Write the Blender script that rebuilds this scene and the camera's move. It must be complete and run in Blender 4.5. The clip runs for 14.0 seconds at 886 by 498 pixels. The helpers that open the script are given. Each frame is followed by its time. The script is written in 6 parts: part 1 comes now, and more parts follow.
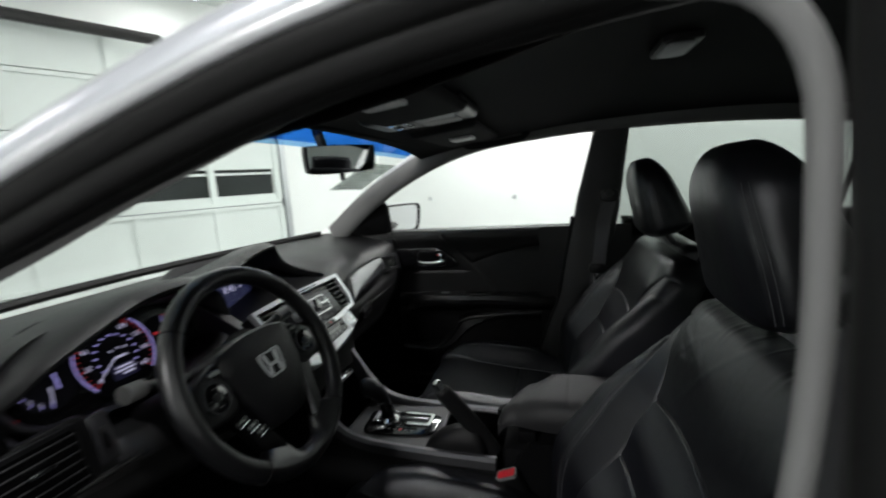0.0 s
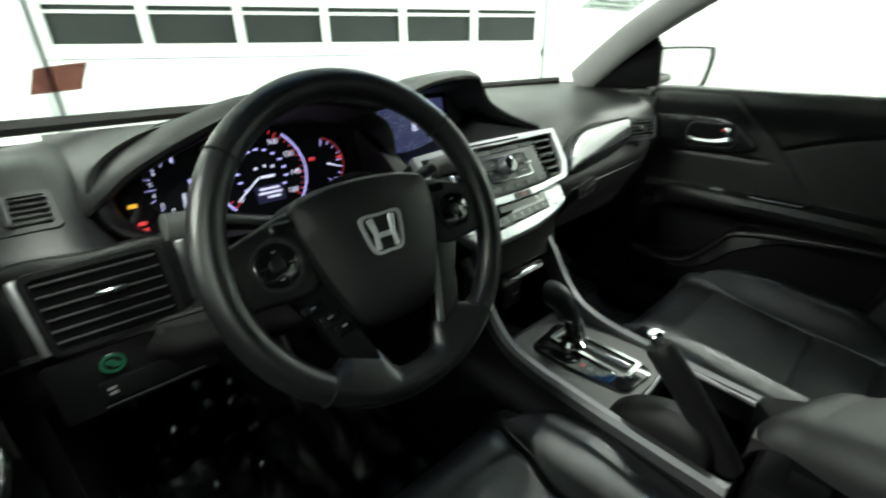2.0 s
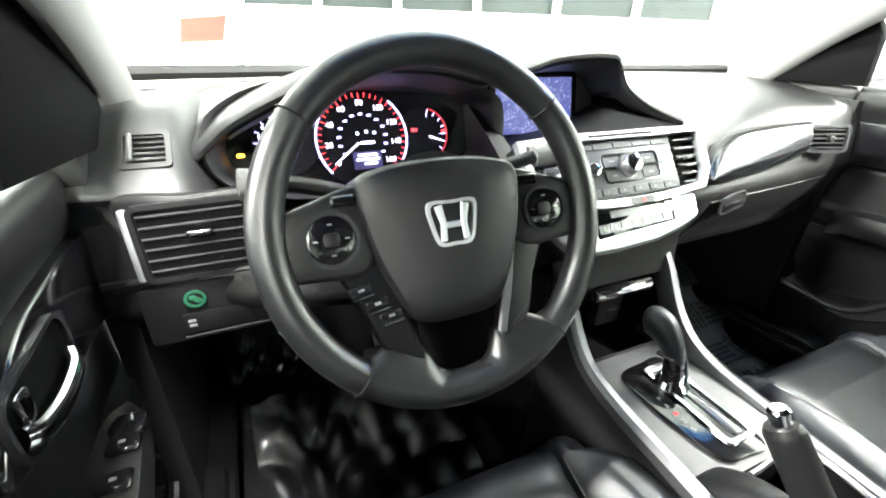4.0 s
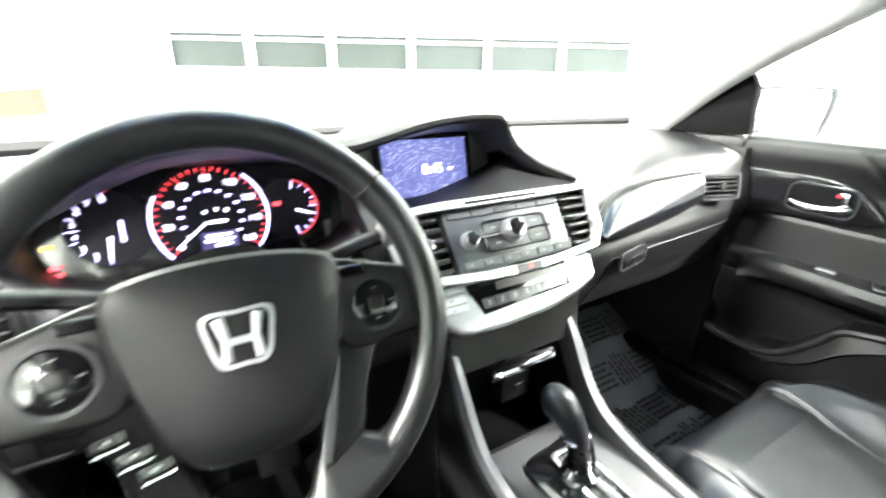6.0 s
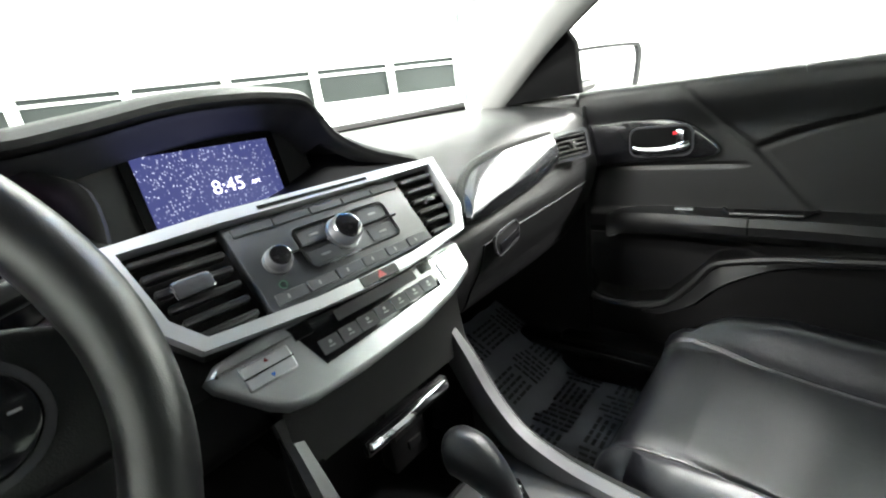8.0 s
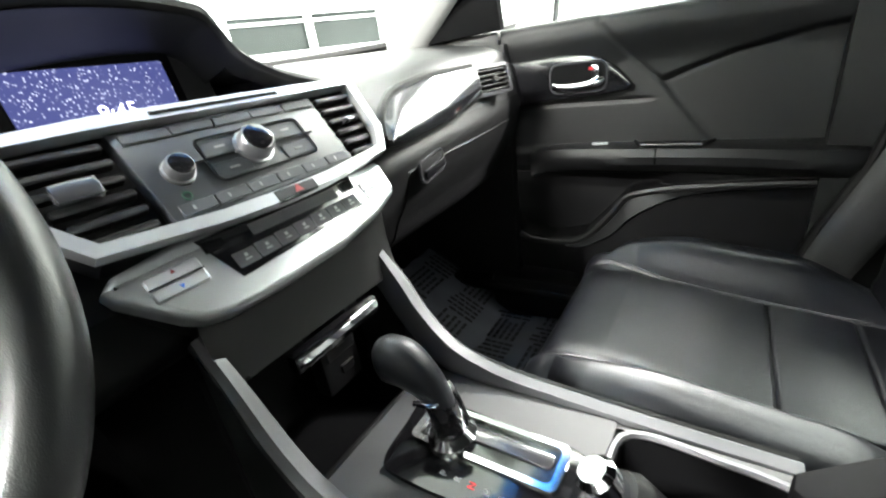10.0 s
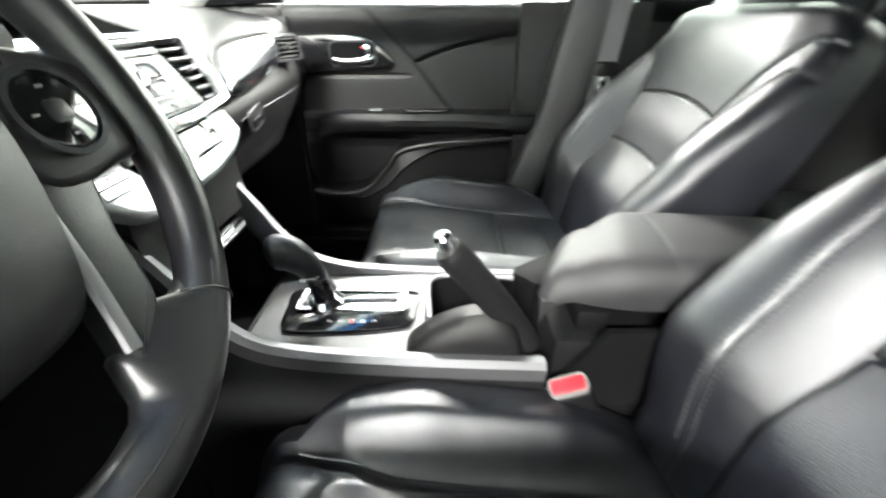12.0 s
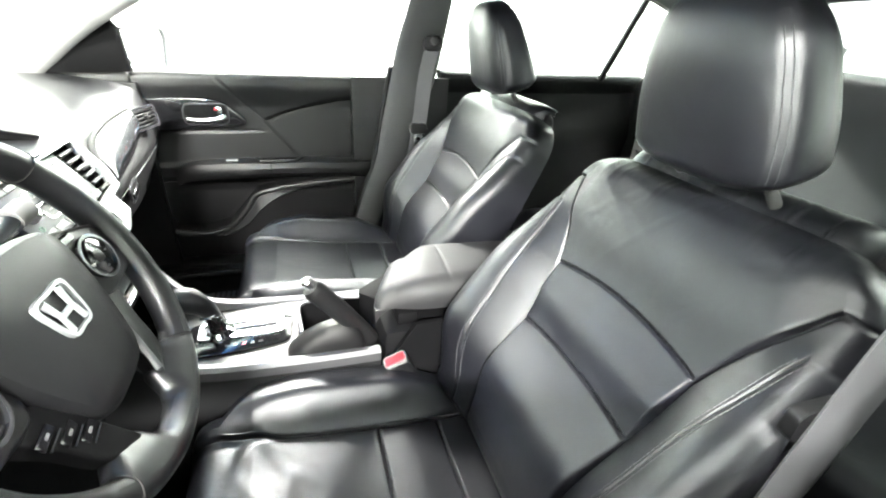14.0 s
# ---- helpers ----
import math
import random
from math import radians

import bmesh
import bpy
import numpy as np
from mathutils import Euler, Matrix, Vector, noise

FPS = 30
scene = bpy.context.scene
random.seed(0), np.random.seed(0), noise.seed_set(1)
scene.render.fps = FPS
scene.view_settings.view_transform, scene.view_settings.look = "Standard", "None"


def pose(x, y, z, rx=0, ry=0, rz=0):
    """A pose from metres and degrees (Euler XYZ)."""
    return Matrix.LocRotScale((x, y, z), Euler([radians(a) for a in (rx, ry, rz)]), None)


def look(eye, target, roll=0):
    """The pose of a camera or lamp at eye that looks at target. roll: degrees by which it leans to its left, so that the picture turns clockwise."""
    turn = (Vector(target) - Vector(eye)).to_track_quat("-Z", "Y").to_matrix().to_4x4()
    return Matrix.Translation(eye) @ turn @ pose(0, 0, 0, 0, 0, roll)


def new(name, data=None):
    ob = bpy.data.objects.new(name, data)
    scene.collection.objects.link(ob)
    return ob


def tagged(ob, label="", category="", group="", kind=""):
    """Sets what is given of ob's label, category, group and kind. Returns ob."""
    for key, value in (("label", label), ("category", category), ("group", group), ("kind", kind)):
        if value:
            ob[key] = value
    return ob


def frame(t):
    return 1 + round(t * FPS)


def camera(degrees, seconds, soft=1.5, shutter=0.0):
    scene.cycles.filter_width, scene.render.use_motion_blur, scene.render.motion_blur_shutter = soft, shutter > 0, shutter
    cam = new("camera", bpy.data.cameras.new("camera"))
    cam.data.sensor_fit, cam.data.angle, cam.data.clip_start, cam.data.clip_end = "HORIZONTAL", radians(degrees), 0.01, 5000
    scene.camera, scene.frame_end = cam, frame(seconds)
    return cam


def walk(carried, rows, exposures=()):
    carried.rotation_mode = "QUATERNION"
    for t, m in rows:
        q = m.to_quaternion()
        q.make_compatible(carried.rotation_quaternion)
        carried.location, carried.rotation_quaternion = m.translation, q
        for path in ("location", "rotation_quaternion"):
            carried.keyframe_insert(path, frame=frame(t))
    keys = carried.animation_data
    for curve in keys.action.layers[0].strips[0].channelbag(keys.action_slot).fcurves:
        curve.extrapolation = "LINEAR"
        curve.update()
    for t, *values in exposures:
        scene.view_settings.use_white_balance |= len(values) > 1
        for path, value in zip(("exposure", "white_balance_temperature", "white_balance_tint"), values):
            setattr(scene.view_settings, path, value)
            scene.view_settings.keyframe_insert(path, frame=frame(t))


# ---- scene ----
cam = camera(91.7, 14.0, soft=2.0, shutter=0.5)
PATH = [
    (0, (-0.923, -0.234, 1.187), (0.984, 0.277, 0.869), -3.9),
    (0.5, (-0.794, -0.157, 1.172), (1.155, 0.092, 0.797), -4.4),
    (1, (-0.707, -0.119, 1.134), (1.139, 0.417, 0.581), -3.0),
    (1.5, (-0.63, -0.128, 1.104), (0.922, 0.881, 0.346), 2.0),
    (2, (-0.593, -0.133, 1.085), (0.618, 1.22, 0.249), -0.8),
    (2.5, (-0.573, -0.111, 1.076), (0.267, 1.434, 0.122), 1.9),
    (2.7, (-0.565, -0.111, 1.079), (0.166, 1.482, 0.115), 3.9),
    (5, (-0.49, -0.113, 1.078), (0.293, 1.509, 0.21), 0.6),
    (5.5, (-0.453, -0.117, 1.091), (0.365, 1.513, 0.27), 0.7),
    (6, (-0.377, -0.094, 1.094), (0.564, 1.511, 0.359), 0.8),
    (6.5, (-0.306, -0.036, 1.08), (0.899, 1.438, 0.467), -2.5),
    (7, (-0.256, 0.005, 1.048), (1.024, 1.424, 0.459), -5.1),
    (7.5, (-0.233, 0.012, 1.022), (1.114, 1.369, 0.435), -7.2),
    (8, (-0.237, 0.003, 0.998), (1.154, 1.298, 0.376), -8.3),
    (8.2, (-0.235, -0.001, 0.995), (1.167, 1.28, 0.367), -8.3),
    (10.3, (-0.255, -0.017, 0.934), (1.278, 0.953, 0.093), -7.0),
    (10.5, (-0.261, -0.021, 0.927), (1.316, 0.869, 0.077), -4.8),
    (11, (-0.275, -0.027, 0.907), (1.364, 0.691, 0.014), -1.8),
    (11.5, (-0.351, -0.008, 0.918), (1.347, 0.487, -0.016), -0.7),
    (12, (-0.49, 0.014, 0.958), (1.267, 0.034, 0.001), -0.1),
    (12.5, (-0.587, 0.02, 1.008), (1.131, -0.407, 0.077), 0.3),
    (13, (-0.645, 0.031, 1.051), (1.02, -0.605, 0.143), 0.1),
    (13.5, (-0.698, 0.038, 1.096), (0.956, -0.622, 0.187), 0.4),
    (14, (-0.739, 0.011, 1.146), (0.934, -0.585, 0.225), 3.7),
]
EXPOSURES = [(0.0, -0.70, 6450, 11.0), (0.5, -0.60, 6500, 6.0), (0.9, -0.40, 6600, 1.0), (1.6, 0.15, 6650, -3.0), (2.2, 0.95, 6650, -5.0), (2.7, 1.92, 6700, 3.0), (4.8, 3.32, 6700, 7.0), (5.1, 3.42, 6700, 7.0), (5.6, 3.52, 6700, 8.0), (6.5, 3.52, 6700, 8.0), (7.2, 2.62, 6700, 8.0), (8.2, 2.22, 6700, 8.0), (10.3, 2.72, 6700, 8.0), (11.2, 3.05, 6700, 8.0), (12.0, 2.98, 6700, 8.0), (13.0, 3.53, 6700, 8.0), (14.0, 3.50, 6700, 8.0)]
walk(cam, [(t, look(eye, target, roll)) for t, eye, target, roll in PATH], EXPOSURES)

# ---- light ----
world = bpy.data.worlds.new("world")
world.use_nodes = True
world.node_tree.nodes["Background"].inputs[0].default_value = (0.75, 0.85, 1.0, 1)
world.node_tree.nodes["Background"].inputs[1].default_value = 0.25
scene.world = world


# ---- materials ----
def material(name, colour, rough=0.5, metal=0.0, bump=0.0, grain=400.0, vary=0.15, patches=6.0, coat=0.0, emit=None, power=0.0, cells=False, spec=0.5, rough_vary=0.12, wrinkle=0.0):
    m = bpy.data.materials.new(name)
    m.use_nodes = True
    nodes, links = m.node_tree.nodes, m.node_tree.links
    b = nodes["Principled BSDF"]
    b.inputs["Roughness"].default_value = rough
    b.inputs["Metallic"].default_value = metal
    b.inputs["Coat Weight"].default_value = coat
    b.inputs["Coat Roughness"].default_value = 0.06
    b.inputs["Specular IOR Level"].default_value = spec
    where = nodes.new("ShaderNodeTexCoord")
    big = nodes.new("ShaderNodeTexNoise")
    big.inputs["Scale"].default_value = patches
    big.inputs["Detail"].default_value = 5.0
    links.new(where.outputs["Object"], big.inputs["Vector"])
    ramp = nodes.new("ShaderNodeMapRange")
    ramp.inputs["From Min"].default_value, ramp.inputs["From Max"].default_value = 0.3, 0.7
    ramp.inputs["To Min"].default_value, ramp.inputs["To Max"].default_value = 1 - vary, 1 + vary
    links.new(big.outputs["Fac"], ramp.inputs["Value"])
    mix = nodes.new("ShaderNodeMix")
    mix.data_type, mix.blend_type = "RGBA", "MULTIPLY"
    mix.inputs["Factor"].default_value = 1.0
    mix.inputs["A"].default_value = (*colour, 1)
    links.new(ramp.outputs["Result"], mix.inputs["B"])
    links.new(mix.outputs["Result"], b.inputs["Base Color"])
    rr = nodes.new("ShaderNodeMapRange")
    rr.inputs["To Min"].default_value, rr.inputs["To Max"].default_value = max(0.02, rough * (1 - rough_vary)), min(1, rough * (1 + rough_vary))
    links.new(big.outputs["Fac"], rr.inputs["Value"])
    links.new(rr.outputs["Result"], b.inputs["Roughness"])
    if bump:
        fine = nodes.new("ShaderNodeTexVoronoi" if cells else "ShaderNodeTexNoise")
        fine.inputs["Scale"].default_value = grain
        links.new(where.outputs["Object"], fine.inputs["Vector"])
        relief = nodes.new("ShaderNodeBump")
        relief.inputs["Strength"].default_value = bump
        relief.inputs["Distance"].default_value = 0.001
        links.new(fine.outputs["Distance" if cells else "Fac"], relief.inputs["Height"])
        links.new(relief.outputs["Normal"], b.inputs["Normal"])
        if wrinkle:
            crease = nodes.new("ShaderNodeTexNoise")
            crease.inputs["Scale"].default_value, crease.inputs["Detail"].default_value, crease.inputs["Distortion"].default_value = 26.0, 6.0, 1.2
            links.new(where.outputs["Object"], crease.inputs["Vector"])
            soft_bump = nodes.new("ShaderNodeBump")
            soft_bump.inputs["Strength"].default_value, soft_bump.inputs["Distance"].default_value = wrinkle, 0.006
            links.new(crease.outputs["Fac"], soft_bump.inputs["Height"])
            links.new(soft_bump.outputs["Normal"], relief.inputs["Normal"])
    if emit:
        b.inputs["Emission Color"].default_value = (*emit, 1)
        b.inputs["Emission Strength"].default_value = power
    return m


LEATHER = material("black_leather", (0.0063, 0.0066, 0.0090), 0.35, bump=0.22, grain=1000, cells=True, vary=0.25, patches=9, rough_vary=0.30, wrinkle=0.13, spec=0.55)
LEATHER.node_tree.nodes["Principled BSDF"].inputs["Specular Tint"].default_value = (0.97, 0.975, 1.0, 1)
PERFORATED = material("perforated_leather", (0.0062, 0.0067, 0.0112), 0.40, bump=0.35, grain=620, cells=True, vary=0.2, patches=9, rough_vary=0.2)
THREAD = material("grey_thread", (0.07, 0.07, 0.075), 0.7)
PAD = material("airbag_pad_plastic", (0.0065, 0.0065, 0.0075), 0.40, bump=0.3, grain=1500, vary=0.1, spec=0.26)
WHEEL_LEATHER = material("steering_wheel_leather", (0.0085, 0.0087, 0.0097), 0.31, bump=0.12, grain=1600, cells=True, vary=0.2, patches=14)
SOFT = material("soft_black_plastic", (0.0072, 0.0074, 0.0080), 0.43, spec=0.38, bump=0.3, grain=1500, vary=0.12, patches=4)
HARD = material("hard_black_plastic", (0.0055, 0.0055, 0.0062), 0.36, spec=0.4, bump=0.2, grain=1300, vary=0.15)
MATT = material("matt_black_recess", (0.0035, 0.0035, 0.004), 0.7, vary=0.1, spec=0.08)
# Dash plastic lightened in its colour, for light reaching inside the hood.
LIT_LINING = material("lightened_hood_lining", (0.030, 0.030, 0.031), 0.5, bump=0.25, grain=1400, vary=0.12, spec=0.4)
GLOSS = material("piano_black_trim", (0.006, 0.006, 0.007), 0.12, coat=0.6, vary=0.05)
STRIP = material("grey_metal_look_trim", (0.060, 0.060, 0.066), 0.20, metal=0.45, vary=0.08, coat=0.5)
SILVER = material("silver_painted_plastic", (0.55, 0.56, 0.58), 0.32, metal=0.75, vary=0.05, bump=0.05, grain=2000)
SAIL = material("black_felt_cover", (0.004, 0.004, 0.0042), 0.9, vary=0.2, spec=0.02)
RAIL = material("satin_silver_rail", (0.115, 0.115, 0.122), 0.5, metal=0.7, vary=0.06)
CONSOLE = material("dark_grey_console_plastic", (0.040, 0.040, 0.042), 0.50, metal=0.2, bump=0.15, grain=1400, vary=0.1)
FACE = material("dark_grey_audio_face", (0.023, 0.025, 0.029), 0.44, bump=0.08, grain=1800, vary=0.08, spec=0.4)
LOWER = material("dark_grey_lower_panel", (0.013, 0.0128, 0.013), 0.5, bump=0.2, grain=1500, vary=0.1, spec=0.3)
KNOB = material("satin_silver_knob", (0.22, 0.22, 0.23), 0.30, metal=0.85, vary=0.05)
# Hard plastic, also kept darker for the weak light on low surfaces.
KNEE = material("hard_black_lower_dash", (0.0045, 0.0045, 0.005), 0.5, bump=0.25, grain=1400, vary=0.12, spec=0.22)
DARK_RED = material("dark_red_mark", (0.22, 0.02, 0.025), 0.5)
CHROME = material("chrome", (0.85, 0.86, 0.88), 0.08, metal=1.0, vary=0.03)
POST = material("dark_pillar_trim", (0.055, 0.055, 0.056), 0.65, bump=0.25, grain=1600, vary=0.06, spec=0.3)
PILLAR = material("grey_pillar_trim", (0.14, 0.14, 0.138), 0.7, bump=0.25, grain=1600, vary=0.06)
HEADLINER = material("black_headliner_cloth", (0.020, 0.020, 0.0205), 0.95, spec=0.12, bump=0.4, grain=900, vary=0.15)
RUBBER = material("black_rubber_seal", (0.0055, 0.0055, 0.0055), 0.55, spec=0.2, vary=0.1)
PAINT = material("silver_car_paint", (0.55, 0.56, 0.61), 0.30, metal=0.6, coat=0.8, vary=0.04)
CARPET = material("black_carpet", (0.010, 0.010, 0.011), 1.0, spec=0.08, bump=0.8, grain=700, vary=0.3)
MAT_PAPER = material("grey_protective_film", (0.095, 0.10, 0.122), 0.5, vary=0.15, bump=0.2, grain=60)
DARK_MAT = material("black_plastic_covered_mat", (0.006, 0.006, 0.007), 0.42, vary=0.3, coat=0.08, spec=0.3)
INK = material("black_print", (0.012, 0.012, 0.014), 0.6)
BELT = material("grey_belt_webbing", (0.07, 0.07, 0.076), 0.6, bump=0.5, grain=900, vary=0.1)
RED = material("red_plastic", (0.62, 0.02, 0.03), 0.35)
WHITE_PLASTIC = material("white_marks", (0.15, 0.15, 0.15), 0.5)
LENS = material("frosted_lamp_lens", (0.36, 0.36, 0.37), 0.45, vary=0.05)
WALL = material("white_painted_wall", (0.78, 0.81, 0.79), 0.75, bump=0.15, grain=90, vary=0.03, patches=1.2)
DOOR_WHITE = material("white_steel_garage_door", (0.66, 0.72, 0.69), 0.5, vary=0.05, patches=1.5, bump=0.05, grain=300)
WINDOW_DARK = material("grey_acrylic_pane", (0.030, 0.035, 0.034), 0.7, spec=0.08, vary=0.12, patches=2.0)
CONCRETE = material("grey_concrete", (0.30, 0.30, 0.30), 0.6, bump=0.3, grain=60, vary=0.2, patches=1.5)
STEEL = material("galvanised_steel", (0.45, 0.47, 0.48), 0.4, metal=0.8, vary=0.15)
DARK_STEEL = material("dark_steel_track", (0.05, 0.05, 0.05), 0.5, metal=0.5)
TUBE = material("fluorescent_tube", (0.9, 0.9, 0.9), 0.5, emit=(1.0, 1.0, 0.97), power=9.0)
GREEN_GLOW = material("green_button_ring", (0.005, 0.04, 0.02), 0.4, emit=(0.05, 0.6, 0.3), power=0.010)
LID = material("armrest_vinyl", (0.0115, 0.0115, 0.013), 0.60, bump=0.25, grain=1100, cells=True, vary=0.15, patches=7)
MIRROR = material("mirror_glass", (0.9, 0.9, 0.92), 0.02, metal=1.0, vary=0.0)


def glass(name, tint, low=0.025, high=0.5):
    m = bpy.data.materials.new(name)
    m.use_nodes = True
    nodes, links = m.node_tree.nodes, m.node_tree.links
    nodes.remove(nodes["Principled BSDF"])
    clear, shine, mix, edge = nodes.new("ShaderNodeBsdfTransparent"), nodes.new("ShaderNodeBsdfGlossy"), nodes.new("ShaderNodeMixShader"), nodes.new("ShaderNodeLayerWeight")
    clear.inputs["Color"].default_value = (*tint, 1)
    shine.inputs["Roughness"].default_value = 0.02
    curve = nodes.new("ShaderNodeMath")
    curve.operation = "POWER"
    curve.inputs[1].default_value = 5.0
    level = nodes.new("ShaderNodeMapRange")
    level.inputs["To Min"].default_value, level.inputs["To Max"].default_value = low, high
    links.new(edge.outputs["Facing"], curve.inputs[0])
    links.new(curve.outputs[0], level.inputs["Value"])
    links.new(level.outputs["Result"], mix.inputs[0])
    links.new(clear.outputs[0], mix.inputs[1])
    links.new(shine.outputs[0], mix.inputs[2])
    links.new(mix.outputs[0], nodes["Material Output"].inputs[0])
    return m


CLEAR_GLASS = glass("clear_glass", (0.93, 0.95, 0.94))
TINTED_GLASS = glass("tinted_glass", (0.31, 0.34, 0.325))
DARK_TINT = glass("dark_tinted_glass", (0.20, 0.22, 0.21))
PAPER_FILM = glass("grey_translucent_paper", (0.58, 0.60, 0.59), 0.01, 0.1)
PAPER_INK = glass("grey_translucent_ink", (0.62, 0.63, 0.63), 0.01, 0.1)
BLUE_BAND = glass("blue_shade_band", (0.02, 0.16, 0.62))
PINK_FILM = glass("faded_pink_sticker_film", (0.42, 0.26, 0.235), 0.02, 0.2)
PALE_BAND = glass("pale_blue_shade_band", (0.28, 0.55, 0.90))


# ---- mesh helpers ----
base = {}


def thing(name, at, label, category, group="", kind=""):
    ob = new(name)
    ob.location = at
    ob.empty_display_size = 0.05
    base[ob] = Vector(at)
    return tagged(ob, label, category, group, kind)


def make(name, shape, mat, parent=None, label="", smooth=True, at=None):
    """A mesh from (vertices, faces) in world places; under a parent it keeps the parent's origin."""
    origin = base[parent] if parent else Vector(at or (0, 0, 0))
    v, f = shape
    v = np.asarray(v, float).reshape(-1, 3) - np.array(origin)
    me = bpy.data.meshes.new(name)
    me.from_pydata([tuple(p) for p in v.tolist()], [], [tuple(q) for q in f])
    me.validate()
    bm = bmesh.new()
    bm.from_mesh(me)
    bmesh.ops.recalc_face_normals(bm, faces=bm.faces[:])
    bm.to_mesh(me)
    bm.free()
    if smooth:
        me.polygons.foreach_set("use_smooth", [True] * len(me.polygons))
        me.set_sharp_from_angle(angle=radians(38))
    me.materials.append(mat)
    ob = new(name, me)
    base[ob] = origin
    if parent:
        ob.parent = parent
    else:
        ob.location = origin
    return tagged(ob, label)


def join(*shapes):
    vs, fs, n = [], [], 0
    for v, f in shapes:
        v = np.asarray(v, float).reshape(-1, 3)
        vs.append(v)
        fs += [[i + n for i in q] for q in f]
        n += len(v)
    return np.concatenate(vs), fs


def moved(shape, m):
    v, f = shape
    v = np.asarray(v, float).reshape(-1, 3)
    a = np.array(m)
    return v @ a[:3, :3].T + a[:3, 3], f


def frame_of(origin, x, y):
    """A matrix whose x and y lie along the given ways."""
    x = Vector(x).normalized()
    z = x.cross(Vector(y)).normalized()
    y = z.cross(x)
    return Matrix(((x.x, y.x, z.x, origin[0]), (x.y, y.y, z.y, origin[1]), (x.z, y.z, z.z, origin[2]), (0, 0, 0, 1)))


def rings(r, closed=True, caps=True):
    """Skin over rings of points (n, k, 3)."""
    r = np.asarray(r, float)
    n, k = r.shape[:2]
    f = []
    for i in range(n - 1):
        for j in range(k if closed else k - 1):
            a, b = i * k + j, i * k + (j + 1) % k
            f.append((a, b, b + k, a + k))
    if caps and closed:
        f.append(tuple(range(k - 1, -1, -1)))
        f.append(tuple(range((n - 1) * k, n * k)))
    return r.reshape(-1, 3), f


def smooth_line(points, n, closed=False):
    """A Catmull-Rom line through points."""
    p = np.asarray(points, float)
    m = len(p)
    out = []
    t = np.linspace(0, m if closed else m - 1, n, endpoint=not closed)
    for u in t:
        i = min(int(u), (m - 1) if closed else m - 2)
        w = u - i
        if closed:
            a, b, c, d = p[(i - 1) % m], p[i % m], p[(i + 1) % m], p[(i + 2) % m]
        else:
            b, c = p[i], p[i + 1]
            a = p[i - 1] if i else 2 * b - c
            d = p[i + 2] if i + 2 < m else 2 * c - b
        out.append(0.5 * (2 * b + (c - a) * w + (2 * a - 5 * b + 4 * c - d) * w * w + (3 * b - a - 3 * c + d) * w**3))
    return np.array(out)


def tube(path, r, k=10, closed=False, flat=1.0, up=(0, 0, 1), caps=True):
    """A round or flattened bar along a path; r may be one value a point."""
    p = np.asarray(path, float)
    n = len(p)
    r = np.broadcast_to(np.asarray(r, float), (n,))
    out = []
    side = None
    for i in range(n):
        a, b = (p[(i - 1) % n], p[(i + 1) % n]) if closed else (p[max(i - 1, 0)], p[min(i + 1, n - 1)])
        d = (b - a) / (np.linalg.norm(b - a) + 1e-12)
        s = np.cross(d, up) if side is None else side - d * (side @ d)
        if np.linalg.norm(s) < 1e-6:
            s = np.cross(d, (1, 0.3, 0))
        side = s / np.linalg.norm(s)
        w = np.cross(side, d)
        a = np.linspace(0, 2 * np.pi, k, endpoint=False)[:, None]
        out.append(p[i] + r[i] * (np.cos(a) * side + flat * np.sin(a) * w))
    v, f = rings(out, True, caps and not closed)
    if closed:
        m = (n - 1) * k
        f += [(m + j, m + (j + 1) % k, (j + 1) % k, j) for j in range(k)]
    return v, f


def box(size, at=(0, 0, 0), bevel=0.0, seg=2, m=None):
    bm = bmesh.new()
    bmesh.ops.create_cube(bm, size=1.0)
    for q in bm.verts:
        q.co = Vector((q.co.x * size[0], q.co.y * size[1], q.co.z * size[2]))
    if bevel:
        bmesh.ops.bevel(bm, geom=bm.edges[:], offset=bevel, segments=seg, affect="EDGES", profile=0.5)
    bm.verts.index_update()
    v = np.array([q.co[:] for q in bm.verts]) + np.array(at)
    f = [[q.index for q in p.verts] for p in bm.faces]
    bm.free()
    return moved((v, f), m) if m else (v, f)


def prism(outline, depth, bevel=0.0, seg=2, m=None, z=0.0):
    """A plate with the outline (x, y), from z to z + depth, its upper rim rounded."""
    o = np.asarray(outline, float)
    k = len(o)
    nxt, prv = np.roll(o, -1, 0), np.roll(o, 1, 0)
    d1, d2 = o - prv, nxt - o
    d1 /= np.linalg.norm(d1, axis=1, keepdims=True) + 1e-12
    d2 /= np.linalg.norm(d2, axis=1, keepdims=True) + 1e-12
    area = 0.5 * np.sum(o[:, 0] * nxt[:, 1] - nxt[:, 0] * o[:, 1])
    sgn = 1 if area > 0 else -1
    nrm = np.stack([-(d1 + d2)[:, 1], (d1 + d2)[:, 0]], 1) * sgn
    nrm /= np.linalg.norm(nrm, axis=1, keepdims=True) + 1e-12
    lev = [np.c_[o, np.full(k, z)]]
    if bevel:
        for i in range(seg + 1):
            a = i / seg * np.pi / 2
            lev.append(np.c_[o + nrm * bevel * (1 - np.cos(a)), np.full(k, z + depth - bevel + bevel * np.sin(a))])
    else:
        lev.append(np.c_[o, np.full(k, z + depth)])
    s = rings(lev)
    return moved(s, m) if m else s


